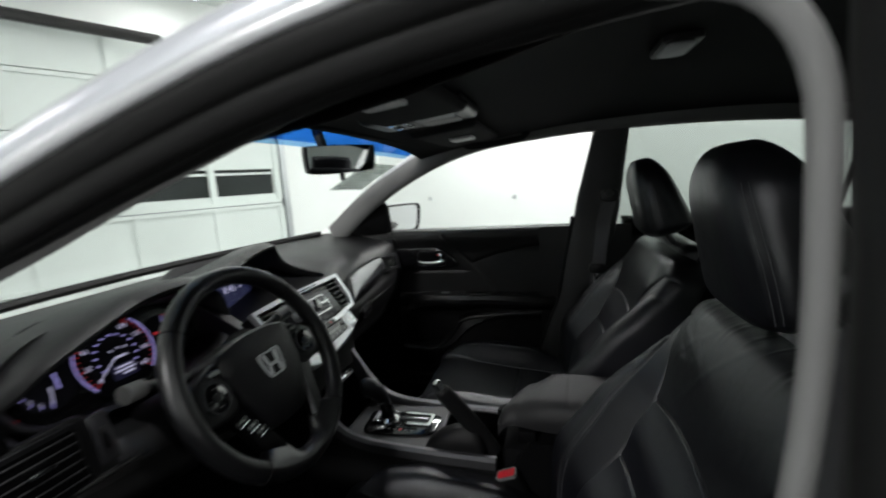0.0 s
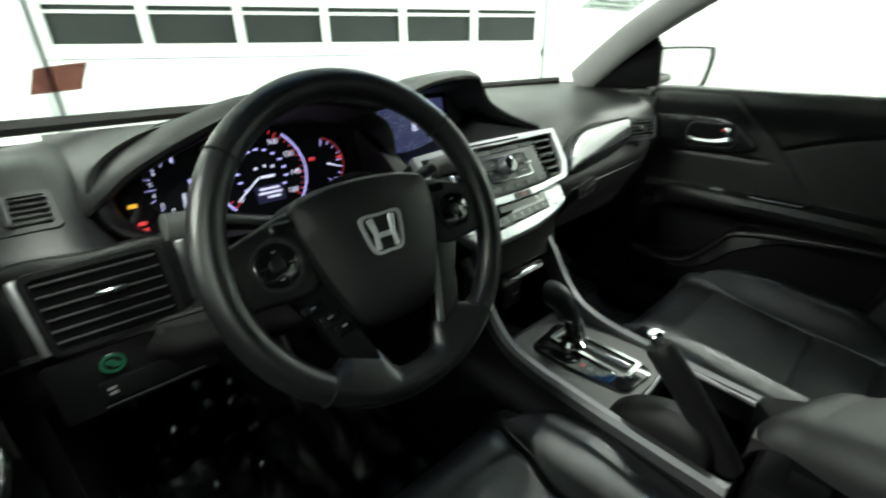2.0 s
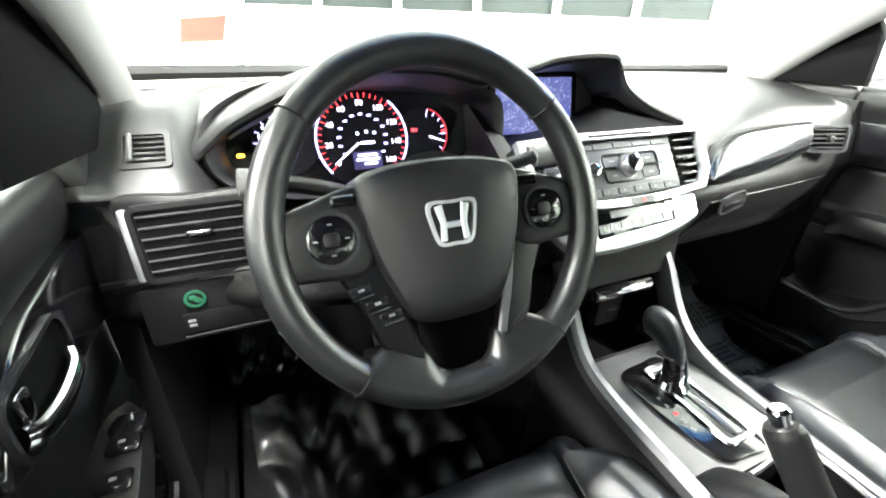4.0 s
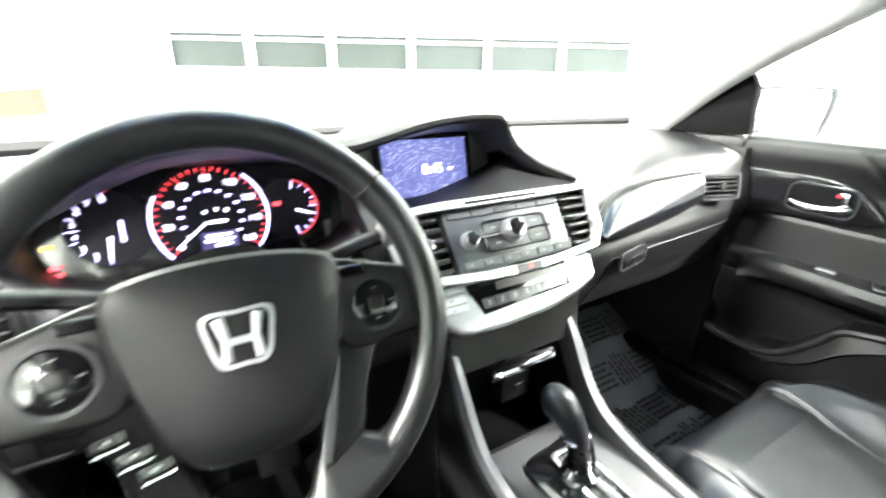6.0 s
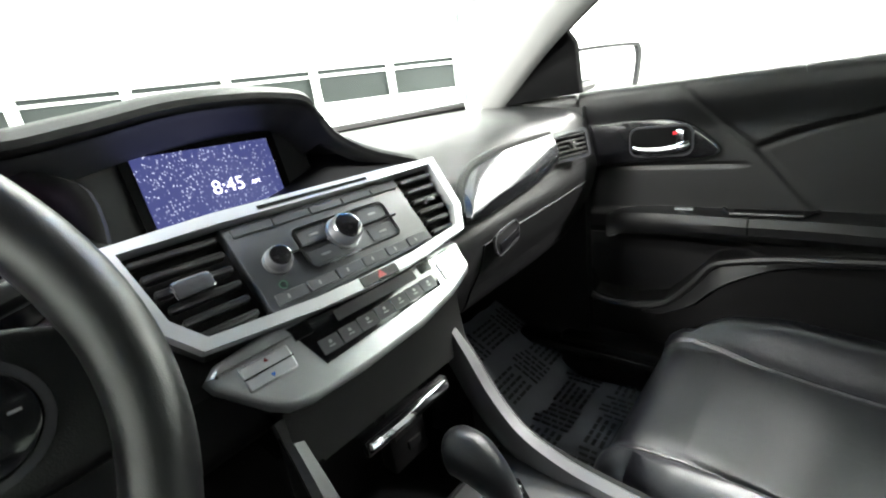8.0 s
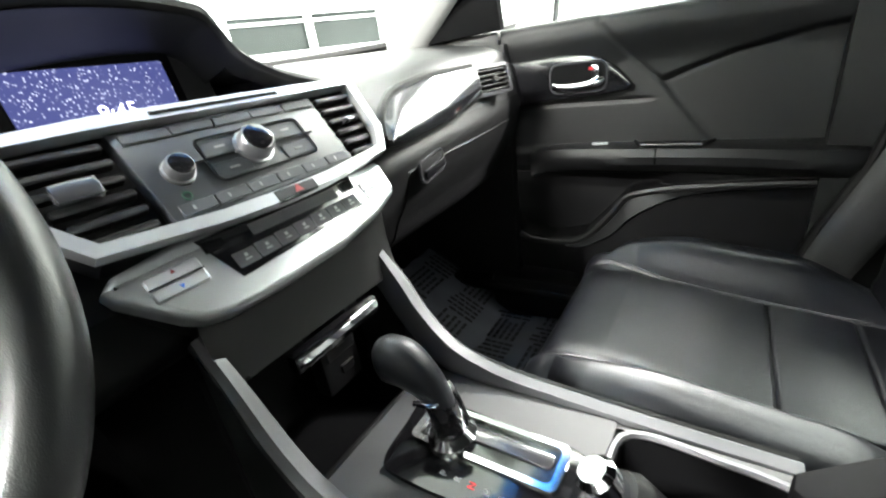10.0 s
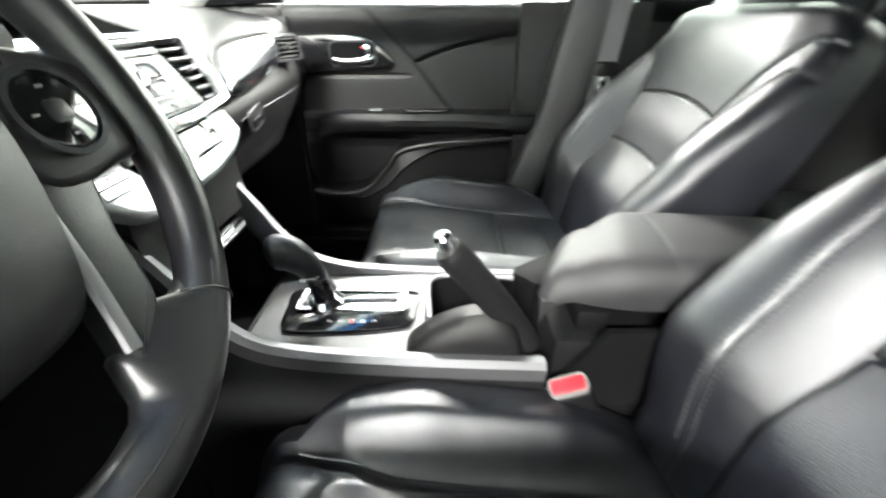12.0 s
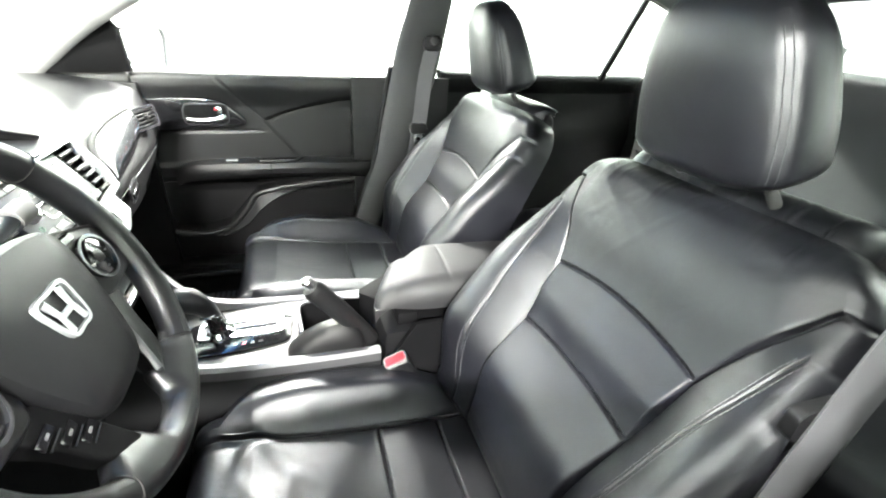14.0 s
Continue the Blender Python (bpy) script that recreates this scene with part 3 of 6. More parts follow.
def build_door(s):
    drop = 0.0 if s > 0 else -0.045

    def at(x, y, z):
        return (side_x(s, x), y, z + drop)
    label = "black moulded front door trim with padded armrest and gloss strip"
    door = thing("side_door", at(0.78, 0.1, 0.30), label, "car door", "front doors")
    m = frame_of((side_x(s, 0.775), 0.08, drop), (0, -s, 0), (0, 0, 1))   # x along the door, y up, z into the cabin
    f = 1 if s > 0 else -1

    def card(a, b):
        y = 0.08 - a * f
        d = 0.020 * step(0.88, 0.955, b)
        back = step(-0.006, 0.014, np.interp(b, [0.718, 0.744, 0.842, 0.896, 0.985], [0.0, 0.025, 0.102, 0.16, 0.24]) - y)
        below = 1 - step(-0.006, 0.014, b - np.interp(-y, [-0.102, -0.05, 0.008, 0.131, 0.29], [0.842, 0.863, 0.880, 0.907, 0.920]))
        d = d - 0.007 * back * below * step(0.715, 0.722, b)
        d = d - 0.003 * bump_at(near_line(y, b, CREASE), 0, 0.005) - 0.0025 * bump_at(near_line(y, b, INSERT_TOP), 0, 0.005)
        d = d - 0.004 * bump_at(b, 0.812, 0.004) * step(0.10, 0.15, y)
        d = d + 0.014 * step(0.60, 0.66, b) * (1 - step(0.70, 0.72, b))
        d = d + 0.010 * (1 - step(-0.004, 0.012, b - np.interp(y, [-0.3, -0.116, 0.013, 0.157, 0.193, 0.255, 0.30], [0.645, 0.640, 0.630, 0.602, 0.556, 0.490, 0.40]))) * (1 - step(0.25, 0.30, y))
        low = np.interp(y, [0.10, 0.157, 0.193, 0.255, 0.34, 0.426, 0.455, 0.466], [0.620, 0.602, 0.556, 0.490, 0.470, 0.482, 0.535, 0.60])
        d = d - 0.045 * step(0.0, 0.014, b - low) * step(0.0, 0.012, 0.658 - b) * step(0.06, 0.14, y)
        return d
    card_ob = make("door_card", pillow(lambda y: 0.385 + 0 * y, 0.34, 0.985, card, 0.018, 0.065, 250, 210, m), SOFT, door)
    # Hard plastic below the armrest; its darker colour also stands for shade.
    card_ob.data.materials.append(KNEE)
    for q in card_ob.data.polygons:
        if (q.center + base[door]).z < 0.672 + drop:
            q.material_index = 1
    arm = [(0.385, 0.690, 0.012), (0.345, 0.705, 0.034), (0.27, 0.712, 0.048), (0.147, 0.712, 0.056), (0.0, 0.712, 0.060), (-0.13, 0.706, 0.056), (-0.212, 0.702, 0.040), (-0.242, 0.700, 0.018)]
    r = []
    for y, z, d in smooth_line(arm, 50):
        x0, z = side_x(s, 0.768), z + drop
        r.append([(x0 + s * 0.03, y, z + 0.010), (x0 - s * d * 0.55, y, z + 0.012), (x0 - s * d * 0.85, y, z + 0.007), (x0 - s * d, y, z - 0.008), (x0 - s * d * 0.95, y, z - 0.025), (x0 - s * d * 0.55, y, z - 0.045), (x0 + s * 0.03, y, z - 0.055)])
    make("armrest", rings(r), SOFT, door, "padded black armrest")
    make("pull_cup", box((0.030, 0.105, 0.004), at(0.742, 0.075, 0.7255), 0.0015, 1), MATT, door, "dark pull cup")
    make("cup_lip", tube([at(0.756, 0.145, 0.728), at(0.722, 0.13, 0.727), at(0.722, 0.02, 0.727), at(0.756, 0.0, 0.728)], 0.004, 8), HARD, door)
    if s < 0:
        for k, (y, z) in enumerate(((0.36, 0.0), (0.32, 0.0), (0.275, 0.0))):
            make("window_switch", box((0.030, 0.024 if k else 0.012, 0.008), at(0.742, y - 0.03, 0.728 - 0.004 * (k == 0)), 0.003, 1), GLOSS, door, "black window switch")
            make("switch_mark", box((0.006, 0.004, 0.001), at(0.742, y - 0.03, 0.7322 - 0.004 * (k == 0))), WHITE_PLASTIC, door)
        make("mirror_switch", prism(oval(0.018, 0.018, 24), 0.008, 0.002, m=pose(*at(0.742, 0.315, 0.722))), GLOSS, door, "round mirror switch")
    else:
        make("window_switch", box((0.012, 0.035, 0.006), at(0.745, 0.215, 0.7265), 0.002, 1), STEEL, door, "small window switch")
    strip = smooth_line([(0.455, 0.905), (0.39, 0.914), (0.297, 0.915), (0.235, 0.908), (0.19, 0.882), (0.157, 0.843), (0.20, 0.829), (0.324, 0.823), (0.44, 0.815), (0.458, 0.85)], 60, closed=True)
    ms = frame_of((side_x(s, 0.775) - s * 0.006, 0, drop), (0, -s, 0), (0, 0, 1))
    bezel = make("trim_strip", prism([(-y * f, z) for y, z in strip], 0.016, 0.005, 3, m=ms), GLOSS, door, "glossy dark trim strip")
    cup = [(y * -f, z) for y, z in rounded(0.125, 0.064, 0.020, cx=0.265, cy=0.868)]
    inner = [(y * -f, z) for y, z in rounded(0.116, 0.055, 0.016, cx=0.265, cy=0.868)]
    ms = ms @ pose(0.03 * f if s < 0 else 0.0, 0, 0)
    make("handle_frame", ring(cup, inner, 0.005, ms, 0.016), STRIP, bezel, "grey frame of the release handle")
    make("handle_cup", prism(inner, 0.0015, m=ms, z=0.0155), MATT, bezel, "dark handle cup")
    lever = [(-y * f, z, d) for y, z, d in ((0.318, 0.853, 0.020), (0.30, 0.850, 0.026), (0.26, 0.850, 0.028), (0.225, 0.856, 0.026), (0.212, 0.862, 0.020))]
    make("release_handle", moved(tube(smooth_line(lever, 20), 0.009, 10, flat=0.7), ms), CHROME, bezel, "chrome release handle")
    make("lock_knob", box((0.016, 0.026, 0.008), (-0.228 * f, 0.878, 0.021), 0.003, m=ms), CHROME, bezel, "chrome lock knob")
    if s > 0:
        make("lock_mark", box((0.008, 0.006, 0.002), (-0.236 * f, 0.884, 0.0255), m=ms), RED, bezel, "red lock mark")
    rim = smooth_line([(side_x(s, 0.762), y, z + drop) for y, z in ((0.474, 0.61), (0.464, 0.543), (0.426, 0.482), (0.34, 0.470), (0.255, 0.490), (0.193, 0.556), (0.157, 0.602), (0.08, 0.622), (0.013, 0.630), (-0.116, 0.640), (-0.22, 0.645))], 60)
    make("pocket_rim", tube(rim, 0.009, 8), SOFT, door, "black map pocket rim")
    face = [(0.300, 0.474, 0.466), (0.255, 0.490, 0.470), (0.193, 0.556, 0.505), (0.157, 0.602, 0.545), (0.115, 0.616, 0.578), (0.06, 0.624, 0.607), (0.013, 0.630, 0.620), (-0.08, 0.637, 0.632), (-0.20, 0.645, 0.642)]
    top_edge = smooth_line([at(0.770, y, hi) for y, hi, lo in face], 40)
    low_edge = smooth_line([at(0.748, y, lo) for y, hi, lo in face], 40)
    make("pocket_face", rings([[p, p * 0.5 + q * 0.5 + np.array([-s * 0.002, 0, 0]), q, q + np.array([s * 0.012, 0, -0.006]), p + np.array([s * 0.012, 0, -0.004])] for p, q in zip(top_edge, low_edge)]), SOFT, door, "broad sculpted edge of the map pocket")
    make("armrest_seam", tube([at(0.752, 0.10, 0.7255), at(0.720, 0.10, 0.7215), at(0.708, 0.10, 0.704), at(0.712, 0.10, 0.688)], 0.0018, 6), MATT, door, "dark seam of the armrest")
    make("window_seal", tube([at(0.782, 0.46, 0.968), at(0.782, 0.1, 0.974), at(0.780, -0.30, 0.978)], 0.011, 8), RUBBER, door, "black window seal")
    make("outer_panel", slab(*sorted((side_x(s, 0.85), side_x(s, 0.875))), -0.31, 0.46, 0.30, 0.965 + drop), PAINT, door, "silver painted outer door skin", smooth=False)
    if s < 0:
        make("edge_seal", box((0.060, 0.070, 0.63), at(0.782, -0.300, 0.660), 0.010), RUBBER, door, "black rubber door edge seal")
    tri = [(0.66, 0.975), (0.425, 0.985), (0.432, 1.09), (0.46, 1.13), (0.60, 1.05)]
    if s < 0:
        tri = [(0.53, 0.980), (0.25, 1.015), (0.262, 1.06), (0.31, 1.125), (0.35, 1.14), (0.41, 1.128), (0.47, 1.10), (0.53, 1.06)]
    make("mirror_base", prism([(-y * f, z + drop) for y, z in tri], 0.02, 0.004, m=frame_of((side_x(s, 0.745), 0, 0), (0, -s, 0), (0, 0, 1))), SAIL, door, "black mirror triangle")
    return door


for door_side in (1, -1):
    build_door(door_side)


def build_side_mirror(s):
    mirror = thing("side_mirror", (side_x(s, 0.80), 0.46, 1.0), "door mirror with a silver housing and black rim", "side mirror")
    m = frame_of((side_x(s, 0.955), 0.45, 1.025), (s * 0.85, -0.53, 0), (0, 0, 1))
    out = [(-0.098, 0.05), (-0.085, 0.062), (0.07, 0.062), (0.095, 0.052), (0.098, 0.02), (0.085, -0.045), (0.06, -0.062), (-0.02, -0.066), (-0.075, -0.05), (-0.098, -0.01)]
    out = [(x if s > 0 else -x, y) for x, y in smooth_line(out, 40, closed=True)]
    o = np.array(out)
    zs = (-1 if m.to_3x3().col[2].y > 0 else 1)
    make("rim", ring(o * 1.01, o * 0.90, 0.016 * zs, m, -0.006 * zs), HARD, mirror, "black mirror rim")
    make("mirror_glass", prism(o * 0.905, 0.004 * zs, m=m), MIRROR, mirror, "mirror glass")
    shell = [np.c_[o * k, np.full(len(o), -d * zs)] for k, d in ((1.0, 0.0), (1.03, 0.03), (0.9, 0.08), (0.55, 0.11))]
    make("housing", moved(rings(shell), m), PAINT, mirror, "silver mirror housing")
    make("foot", tube([(side_x(s, 0.79), 0.50, 0.99), (side_x(s, 0.90), 0.48, 1.0)], 0.025, 10, flat=0.6), HARD, mirror)


build_side_mirror(1)


# ---- dashboard ----
HOOD = [(-0.602, 0.50, 0.925), (-0.586, 0.465, 0.932), (-0.566, 0.44, 0.952), (-0.535, 0.425, 0.978), (-0.47, 0.41, 1.011), (-0.40, 0.405, 1.034), (-0.31, 0.41, 1.037), (-0.22, 0.425, 1.020), (-0.16, 0.44, 1.026), (-0.08, 0.465, 1.040), (0.0, 0.49, 1.045), (0.06, 0.51, 1.044), (0.104, 0.525, 1.038), (0.125, 0.535, 1.018), (0.142, 0.525, 0.985), (0.168, 0.49, 0.957), (0.215, 0.45, 0.934)]


def build_dash():
    dash = thing("dashboard", (0, 0.6, 0.66), "black soft-touch car dashboard with silver and glossy trim", "dashboard")
    stations = [
        (-0.705, [(0.78, 0.955), (0.66, 0.965), (0.56, 0.975), (0.50, 0.962), (0.418, 0.910), (0.428, 0.885), (0.41, 0.80), (0.42, 0.74), (0.55, 0.68), (0.82, 0.66)]),
        (-0.60, [(0.85, 0.96), (0.66, 0.97), (0.56, 0.977), (0.50, 0.962), (0.415, 0.906), (0.425, 0.88), (0.398, 0.81), (0.405, 0.75), (0.55, 0.68), (0.84, 0.66)]),
        (-0.582, [(0.88, 0.955), (0.66, 0.965), (0.56, 0.965), (0.50, 0.950), (0.418, 0.900), (0.42, 0.87), (0.392, 0.81), (0.40, 0.75), (0.55, 0.68), (0.84, 0.66)]),
        (-0.558, [(0.90, 0.945), (0.66, 0.93), (0.57, 0.858), (0.49, 0.848), (0.425, 0.845), (0.405, 0.835), (0.38, 0.80), (0.385, 0.75), (0.55, 0.68), (0.84, 0.66)]),
        (-0.40, [(0.94, 0.935), (0.66, 0.90), (0.57, 0.838), (0.49, 0.834), (0.425, 0.832), (0.395, 0.825), (0.36, 0.79), (0.36, 0.74), (0.55, 0.68), (0.84, 0.66)]),
        (-0.22, [(0.95, 0.935), (0.66, 0.90), (0.57, 0.845), (0.48, 0.845), (0.42, 0.845), (0.395, 0.83), (0.36, 0.79), (0.37, 0.73), (0.55, 0.68), (0.84, 0.66)]),
        (0.0, [(0.97, 0.935), (0.68, 0.90), (0.55, 0.89), (0.45, 0.89), (0.405, 0.88), (0.385, 0.84), (0.36, 0.79), (0.37, 0.74), (0.55, 0.68), (0.84, 0.66)]),
        (0.13, [(0.96, 0.945), (0.66, 0.93), (0.53, 0.92), (0.46, 0.905), (0.42, 0.885), (0.39, 0.84), (0.365, 0.79), (0.38, 0.74), (0.55, 0.68), (0.84, 0.66)]),
        (0.20, [(0.95, 0.96), (0.66, 0.965), (0.53, 0.95), (0.46, 0.925), (0.405, 0.895), (0.366, 0.848), (0.352, 0.812), (0.385, 0.735), (0.47, 0.66), (0.84, 0.62)]),
        (0.32, [(0.92, 0.97), (0.66, 0.972), (0.53, 0.958), (0.45, 0.935), (0.405, 0.895), (0.372, 0.848), (0.360, 0.812), (0.392, 0.735), (0.47, 0.66), (0.84, 0.62)]),
        (0.48, [(0.88, 0.975), (0.65, 0.975), (0.52, 0.962), (0.445, 0.940), (0.405, 0.90), (0.382, 0.852), (0.370, 0.812), (0.400, 0.735), (0.47, 0.66), (0.84, 0.62)]),
        (0.62, [(0.83, 0.98), (0.65, 0.976), (0.52, 0.963), (0.44, 0.945), (0.405, 0.905), (0.390, 0.855), (0.382, 0.812), (0.412, 0.735), (0.48, 0.66), (0.84, 0.62)]),
        (0.745, [(0.78, 0.985), (0.62, 0.976), (0.52, 0.963), (0.44, 0.945), (0.415, 0.905), (0.405, 0.855), (0.400, 0.812), (0.43, 0.735), (0.50, 0.66), (0.82, 0.62)]),
    ]
    xs = np.array([q[0] for q in stations])
    prof = np.array([smooth_line(q[1], 60) for q in stations])
    fine = np.linspace(xs[0], xs[-1], 110)
    body = np.stack([[[np.interp(x, xs, prof[:, k, c]) for c in (0, 1)] for k in range(60)] for x in fine])
    kern = np.array([1, 2, 3, 2, 1]) / 9
    for k in range(60):
        for c in (0, 1):
            body[:, k, c] = np.convolve(np.pad(body[:, k, c], 2, "edge"), kern, "valid")
    v = np.concatenate([np.broadcast_to(fine[:, None, None], (110, 60, 1)), body], 2)
    dash_body = make("dash_body", rings(v), SOFT, dash)
    # Lower dash faces: hard plastic, its darker colour also standing for shade.
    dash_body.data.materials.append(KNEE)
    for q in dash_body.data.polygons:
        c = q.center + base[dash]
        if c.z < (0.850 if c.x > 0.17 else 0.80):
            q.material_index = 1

    # one hood over the gauges and the display
    sec = []
    for x, y, z in smooth_line(HOOD, 90):
        low = 1 if -0.56 < x < 0.14 else 0
        zf = 0.97 + 0.006 * x
        inner = z - (0.05 if low else 0.012)
        sec.append([(x, y - 0.001, z - 0.009), (x, y - 0.003, z - 0.003), (x, y + 0.004, z + 0.003), (x, y + 0.024, z + 0.007), (x, y + 0.07, z * 0.9 + zf * 0.1 + 0.008), (x, 0.62, 0.5 * z + 0.5 * zf + 0.004), (x, 0.75, 0.2 * z + 0.8 * zf + 0.002), (x, 0.86, zf), (x, 0.86, zf - 0.03), (x, 0.70, max(inner, zf - 0.04)), (x, y + 0.10, inner + 0.015), (x, y + 0.04, z - 0.018), (x, y + 0.008, z - 0.014)])
    hood = make("display_hood", rings(sec), SOFT, dash, "black soft hood over gauges and display")

    # Inner faces at the right get the same plastic lightened, as light falls there.
    hood.data.materials.append(LIT_LINING)
    for n, q in enumerate(hood.data.polygons):
        if n % 13 in (9, 10, 11, 12) and (q.center + base[dash]).x > 0.10:
            q.material_index = 1
    lining = [[(x, y + 0.007, z - 0.0155), (x, y + 0.04, z - 0.0205), (x, y + 0.10, z - 0.040), (x, y + 0.16, z - 0.050)] for x, y, z in smooth_line(HOOD, 90) if -0.55 < x < 0.135]
    v2, f2 = rings(lining, closed=False)
    make("hood_lining", (np.concatenate([v2, v2 + np.array([0, 0, 0.001])]), list(f2) + [tuple(i + len(v2) for i in q) for q in f2]), LIT_LINING, dash, "lining of the hood, its black lightened for light falling in")

    # gauge cluster
    mc = frame_of((-0.366, 0.535, 0.918), (1, 0, 0.0), (0, 0.30, 0.954))
    cluster = make("gauge_panel", prism(smooth_line([(-0.185, -0.03), (-0.18, 0.03), (-0.12, 0.085), (0.0, 0.10), (0.12, 0.085), (0.185, 0.05), (0.175, -0.03), (0.10, -0.068), (0.0, -0.072), (-0.12, -0.062)], 60, closed=True), 0.01, m=mc, z=-0.012), GLOSS, dash, "dark gauge cluster face")
    shroud = smooth_line([(-0.20, -0.035), (-0.20, 0.035), (-0.13, 0.10), (0.0, 0.115), (0.13, 0.10), (0.20, 0.05), (0.19, -0.04), (0.11, -0.075), (0.0, -0.08), (-0.13, -0.07)], 60, closed=True)
    shroud[:, 1] = np.where(shroud[:, 1] > 0.03, 0.03 + (shroud[:, 1] - 0.03) * 0.55, shroud[:, 1])
    wall = [np.c_[shroud * a, np.full(60, b)] for a, b in ((0.90, -0.012), (0.91, 0.02), (0.94, 0.055), (0.98, 0.068), (1.01, 0.071), (1.03, 0.062))]
    make("cluster_shroud", moved(rings(wall, caps=False), mc), SOFT, cluster, "black cluster shroud")
    for cx, cy, r, name in ((0.0, 0.0, 0.072, "speedometer"), (-0.110, 0.002, 0.046, "rev_counter"), (0.098, 0.0, 0.042, "fuel_gauge")):
        dial = make(name, prism(oval(r, r, 48, cx, cy), 0.002, m=mc), GAUGE_FACE, cluster, "black dial with violet lit marks")
        start, end = (-220, 40) if r > 0.06 else ((-262, -94) if cx < 0 else (-75, 75))
        marks = []
        count = 33 if r > 0.06 else 9
        for k in range(count):
            a = radians(start + (end - start) * k / (count - 1)) * (1 if cx > 0 else -1)
            long = 0.011 if k % 4 == 0 else 0.006
            mid = r * 0.93 - long / 2
            marks.append(box((long, 0.0011, 0.0008), (mid, 0, 0), m=mc @ pose(cx, cy, 0.003) @ Matrix.Rotation(a, 4, "Z")))
        make("dial_scale", join(*marks), RED_GLOW if cx == 0 else VIOLET_GLOW, dial)
        arc0, arc1 = (radians(86), radians(122)) if cx <= 0 else (radians(-75), radians(75))
        arcs = [(arc0, arc1)] if cx else [(radians(150), radians(222)), (radians(-42), radians(50))]
        for arc0, arc1 in arcs[:-1]:
            arc = [(cx + r * 0.965 * math.cos(a), cy + r * 0.965 * math.sin(a), 0.0035) for a in np.linspace(arc0, arc1, 30)]
            make("scale_arc", moved(tube(arc, 0.0014, 6), mc), VIOLET_GLOW, dial)
        arc0, arc1 = arcs[-1]
        arc = [(cx + r * 0.965 * math.cos(a), cy + r * 0.965 * math.sin(a), 0.0035) for a in np.linspace(arc0, arc1, 40)]
        make("scale_arc", moved(tube(arc, 0.0012 if r < 0.06 else 0.0014, 6), mc), VIOLET_GLOW if r > 0.06 else RED_DIM, dial)
        tip = radians(217) if r > 0.06 else radians(262 if cx < 0 else -20)
        make("needle", moved(tube([(cx + 0.01 * math.cos(tip), cy + 0.01 * math.sin(tip), 0.006), (cx + r * 0.8 * math.cos(tip), cy + r * 0.8 * math.sin(tip), 0.006)], [0.0016, 0.0008], 6), mc), WHITE_GLOW, dial)
    lit = make("trip_display", moved(box((0.044, 0.026, 0.001), (0.004, -0.032, 0.003)), mc), VIOLET_DIM, cluster, "violet lit trip display")
    rows = [box((w, 0.0035, 0.001), (0.004 + dx, -0.024 - 0.0065 * k, 0.004), m=mc) for k, (w, dx) in enumerate(((0.03, 0), (0.036, 0), (0.02, 0.004)))] + [box((0.022, 0.004, 0.001), (0.006, -0.006, 0.004), m=mc), box((0.004, 0.004, 0.001), (-0.008, 0.008, 0.004), m=mc), box((0.004, 0.004, 0.001), (0.006, 0.010, 0.004), m=mc), box((0.004, 0.004, 0.001), (0.018, 0.008, 0.004), m=mc)]
    make("trip_text", join(*rows), WHITE_GLOW, lit)
    for k in range(1, 9):
        a = radians(262 - 24 * (k - 1))
        write(str(k), 0.0085, mc @ pose(-0.110 + 0.036 * math.cos(a), 0.002 + 0.036 * math.sin(a), 0.003), WHITE_GLOW, cluster)
    make("level_bar", moved(box((0.003, 0.026, 0.001), (-0.099, -0.003, 0.004)), mc), VIOLET_GLOW, cluster, "violet lit level bar")
    for k in range(13):
        a = radians(215 - 250 * k / 12)
        make("inner_mark", box((0.006, 0.003, 0.0006), (0, 0, 0), m=mc @ pose(0.036 * math.cos(a), 0.036 * math.sin(a), 0.003)), VIOLET_GLOW, cluster)
    for k in range(9):
        a = radians(220 - 260 * k / 8)
        write(str(20 * k), 0.0115, mc @ pose(0.052 * math.cos(a), 0.052 * math.sin(a), 0.003), WHITE_GLOW, cluster)
    for dx, dy, mat_w in ((0.083, 0.008, RED_GLOW), (-0.168, -0.036, RED_GLOW), (-0.168, -0.045, RED_GLOW), (-0.172, -0.012, AMBER_GLOW), (0.134, 0.004, RED_GLOW)):
        make("warning_lamp", moved(box((0.010, 0.005, 0.001), (dx, dy, 0.004), 0.0004, 1), mc), mat_w, cluster, "lit warning lamp")

    # display
    md = frame_of((0.0, 0.618, 0.948), (1, 0, 0), (0, 0.22, 0.975))
    panel = make("display_surround", prism([(-0.165, -0.06), (0.15, -0.06), (0.145, 0.04), (0.12, 0.075), (-0.12, 0.08), (-0.175, 0.05)], 0.01, m=md, z=-0.016), LIT_LINING, dash, "black display surround")
    make("display_bezel", ring(rounded(0.200, 0.130, 0.008, cy=-0.004), rounded(0.176, 0.103, 0.003, cy=-0.008), 0.005, md, -0.004), MATT, panel, "black display bezel")
    make("screen", moved(box((0.176, 0.103, 0.004), (0, -0.008, 0.0), 0.001), md), SCREEN, panel, "lit blue display with speckled wallpaper")
    write("8:45", 0.026, md @ pose(0.012, -0.012, 0.003), WHITE_GLOW, panel)
    write("AM", 0.009, md @ pose(0.05, -0.014, 0.003), WHITE_GLOW, panel)
    make("divider", prism([(y, z) for y, z in ((0.40, 0.86), (0.63, 0.86), (0.63, 0.985), (0.56, 0.975), (0.46, 0.925), (0.41, 0.895))], 0.03, 0.006, m=frame_of((-0.180, 0, 0), (-0.02, 1, 0), (0, 0, 1))), SOFT, dash, "black divider between gauges and display")
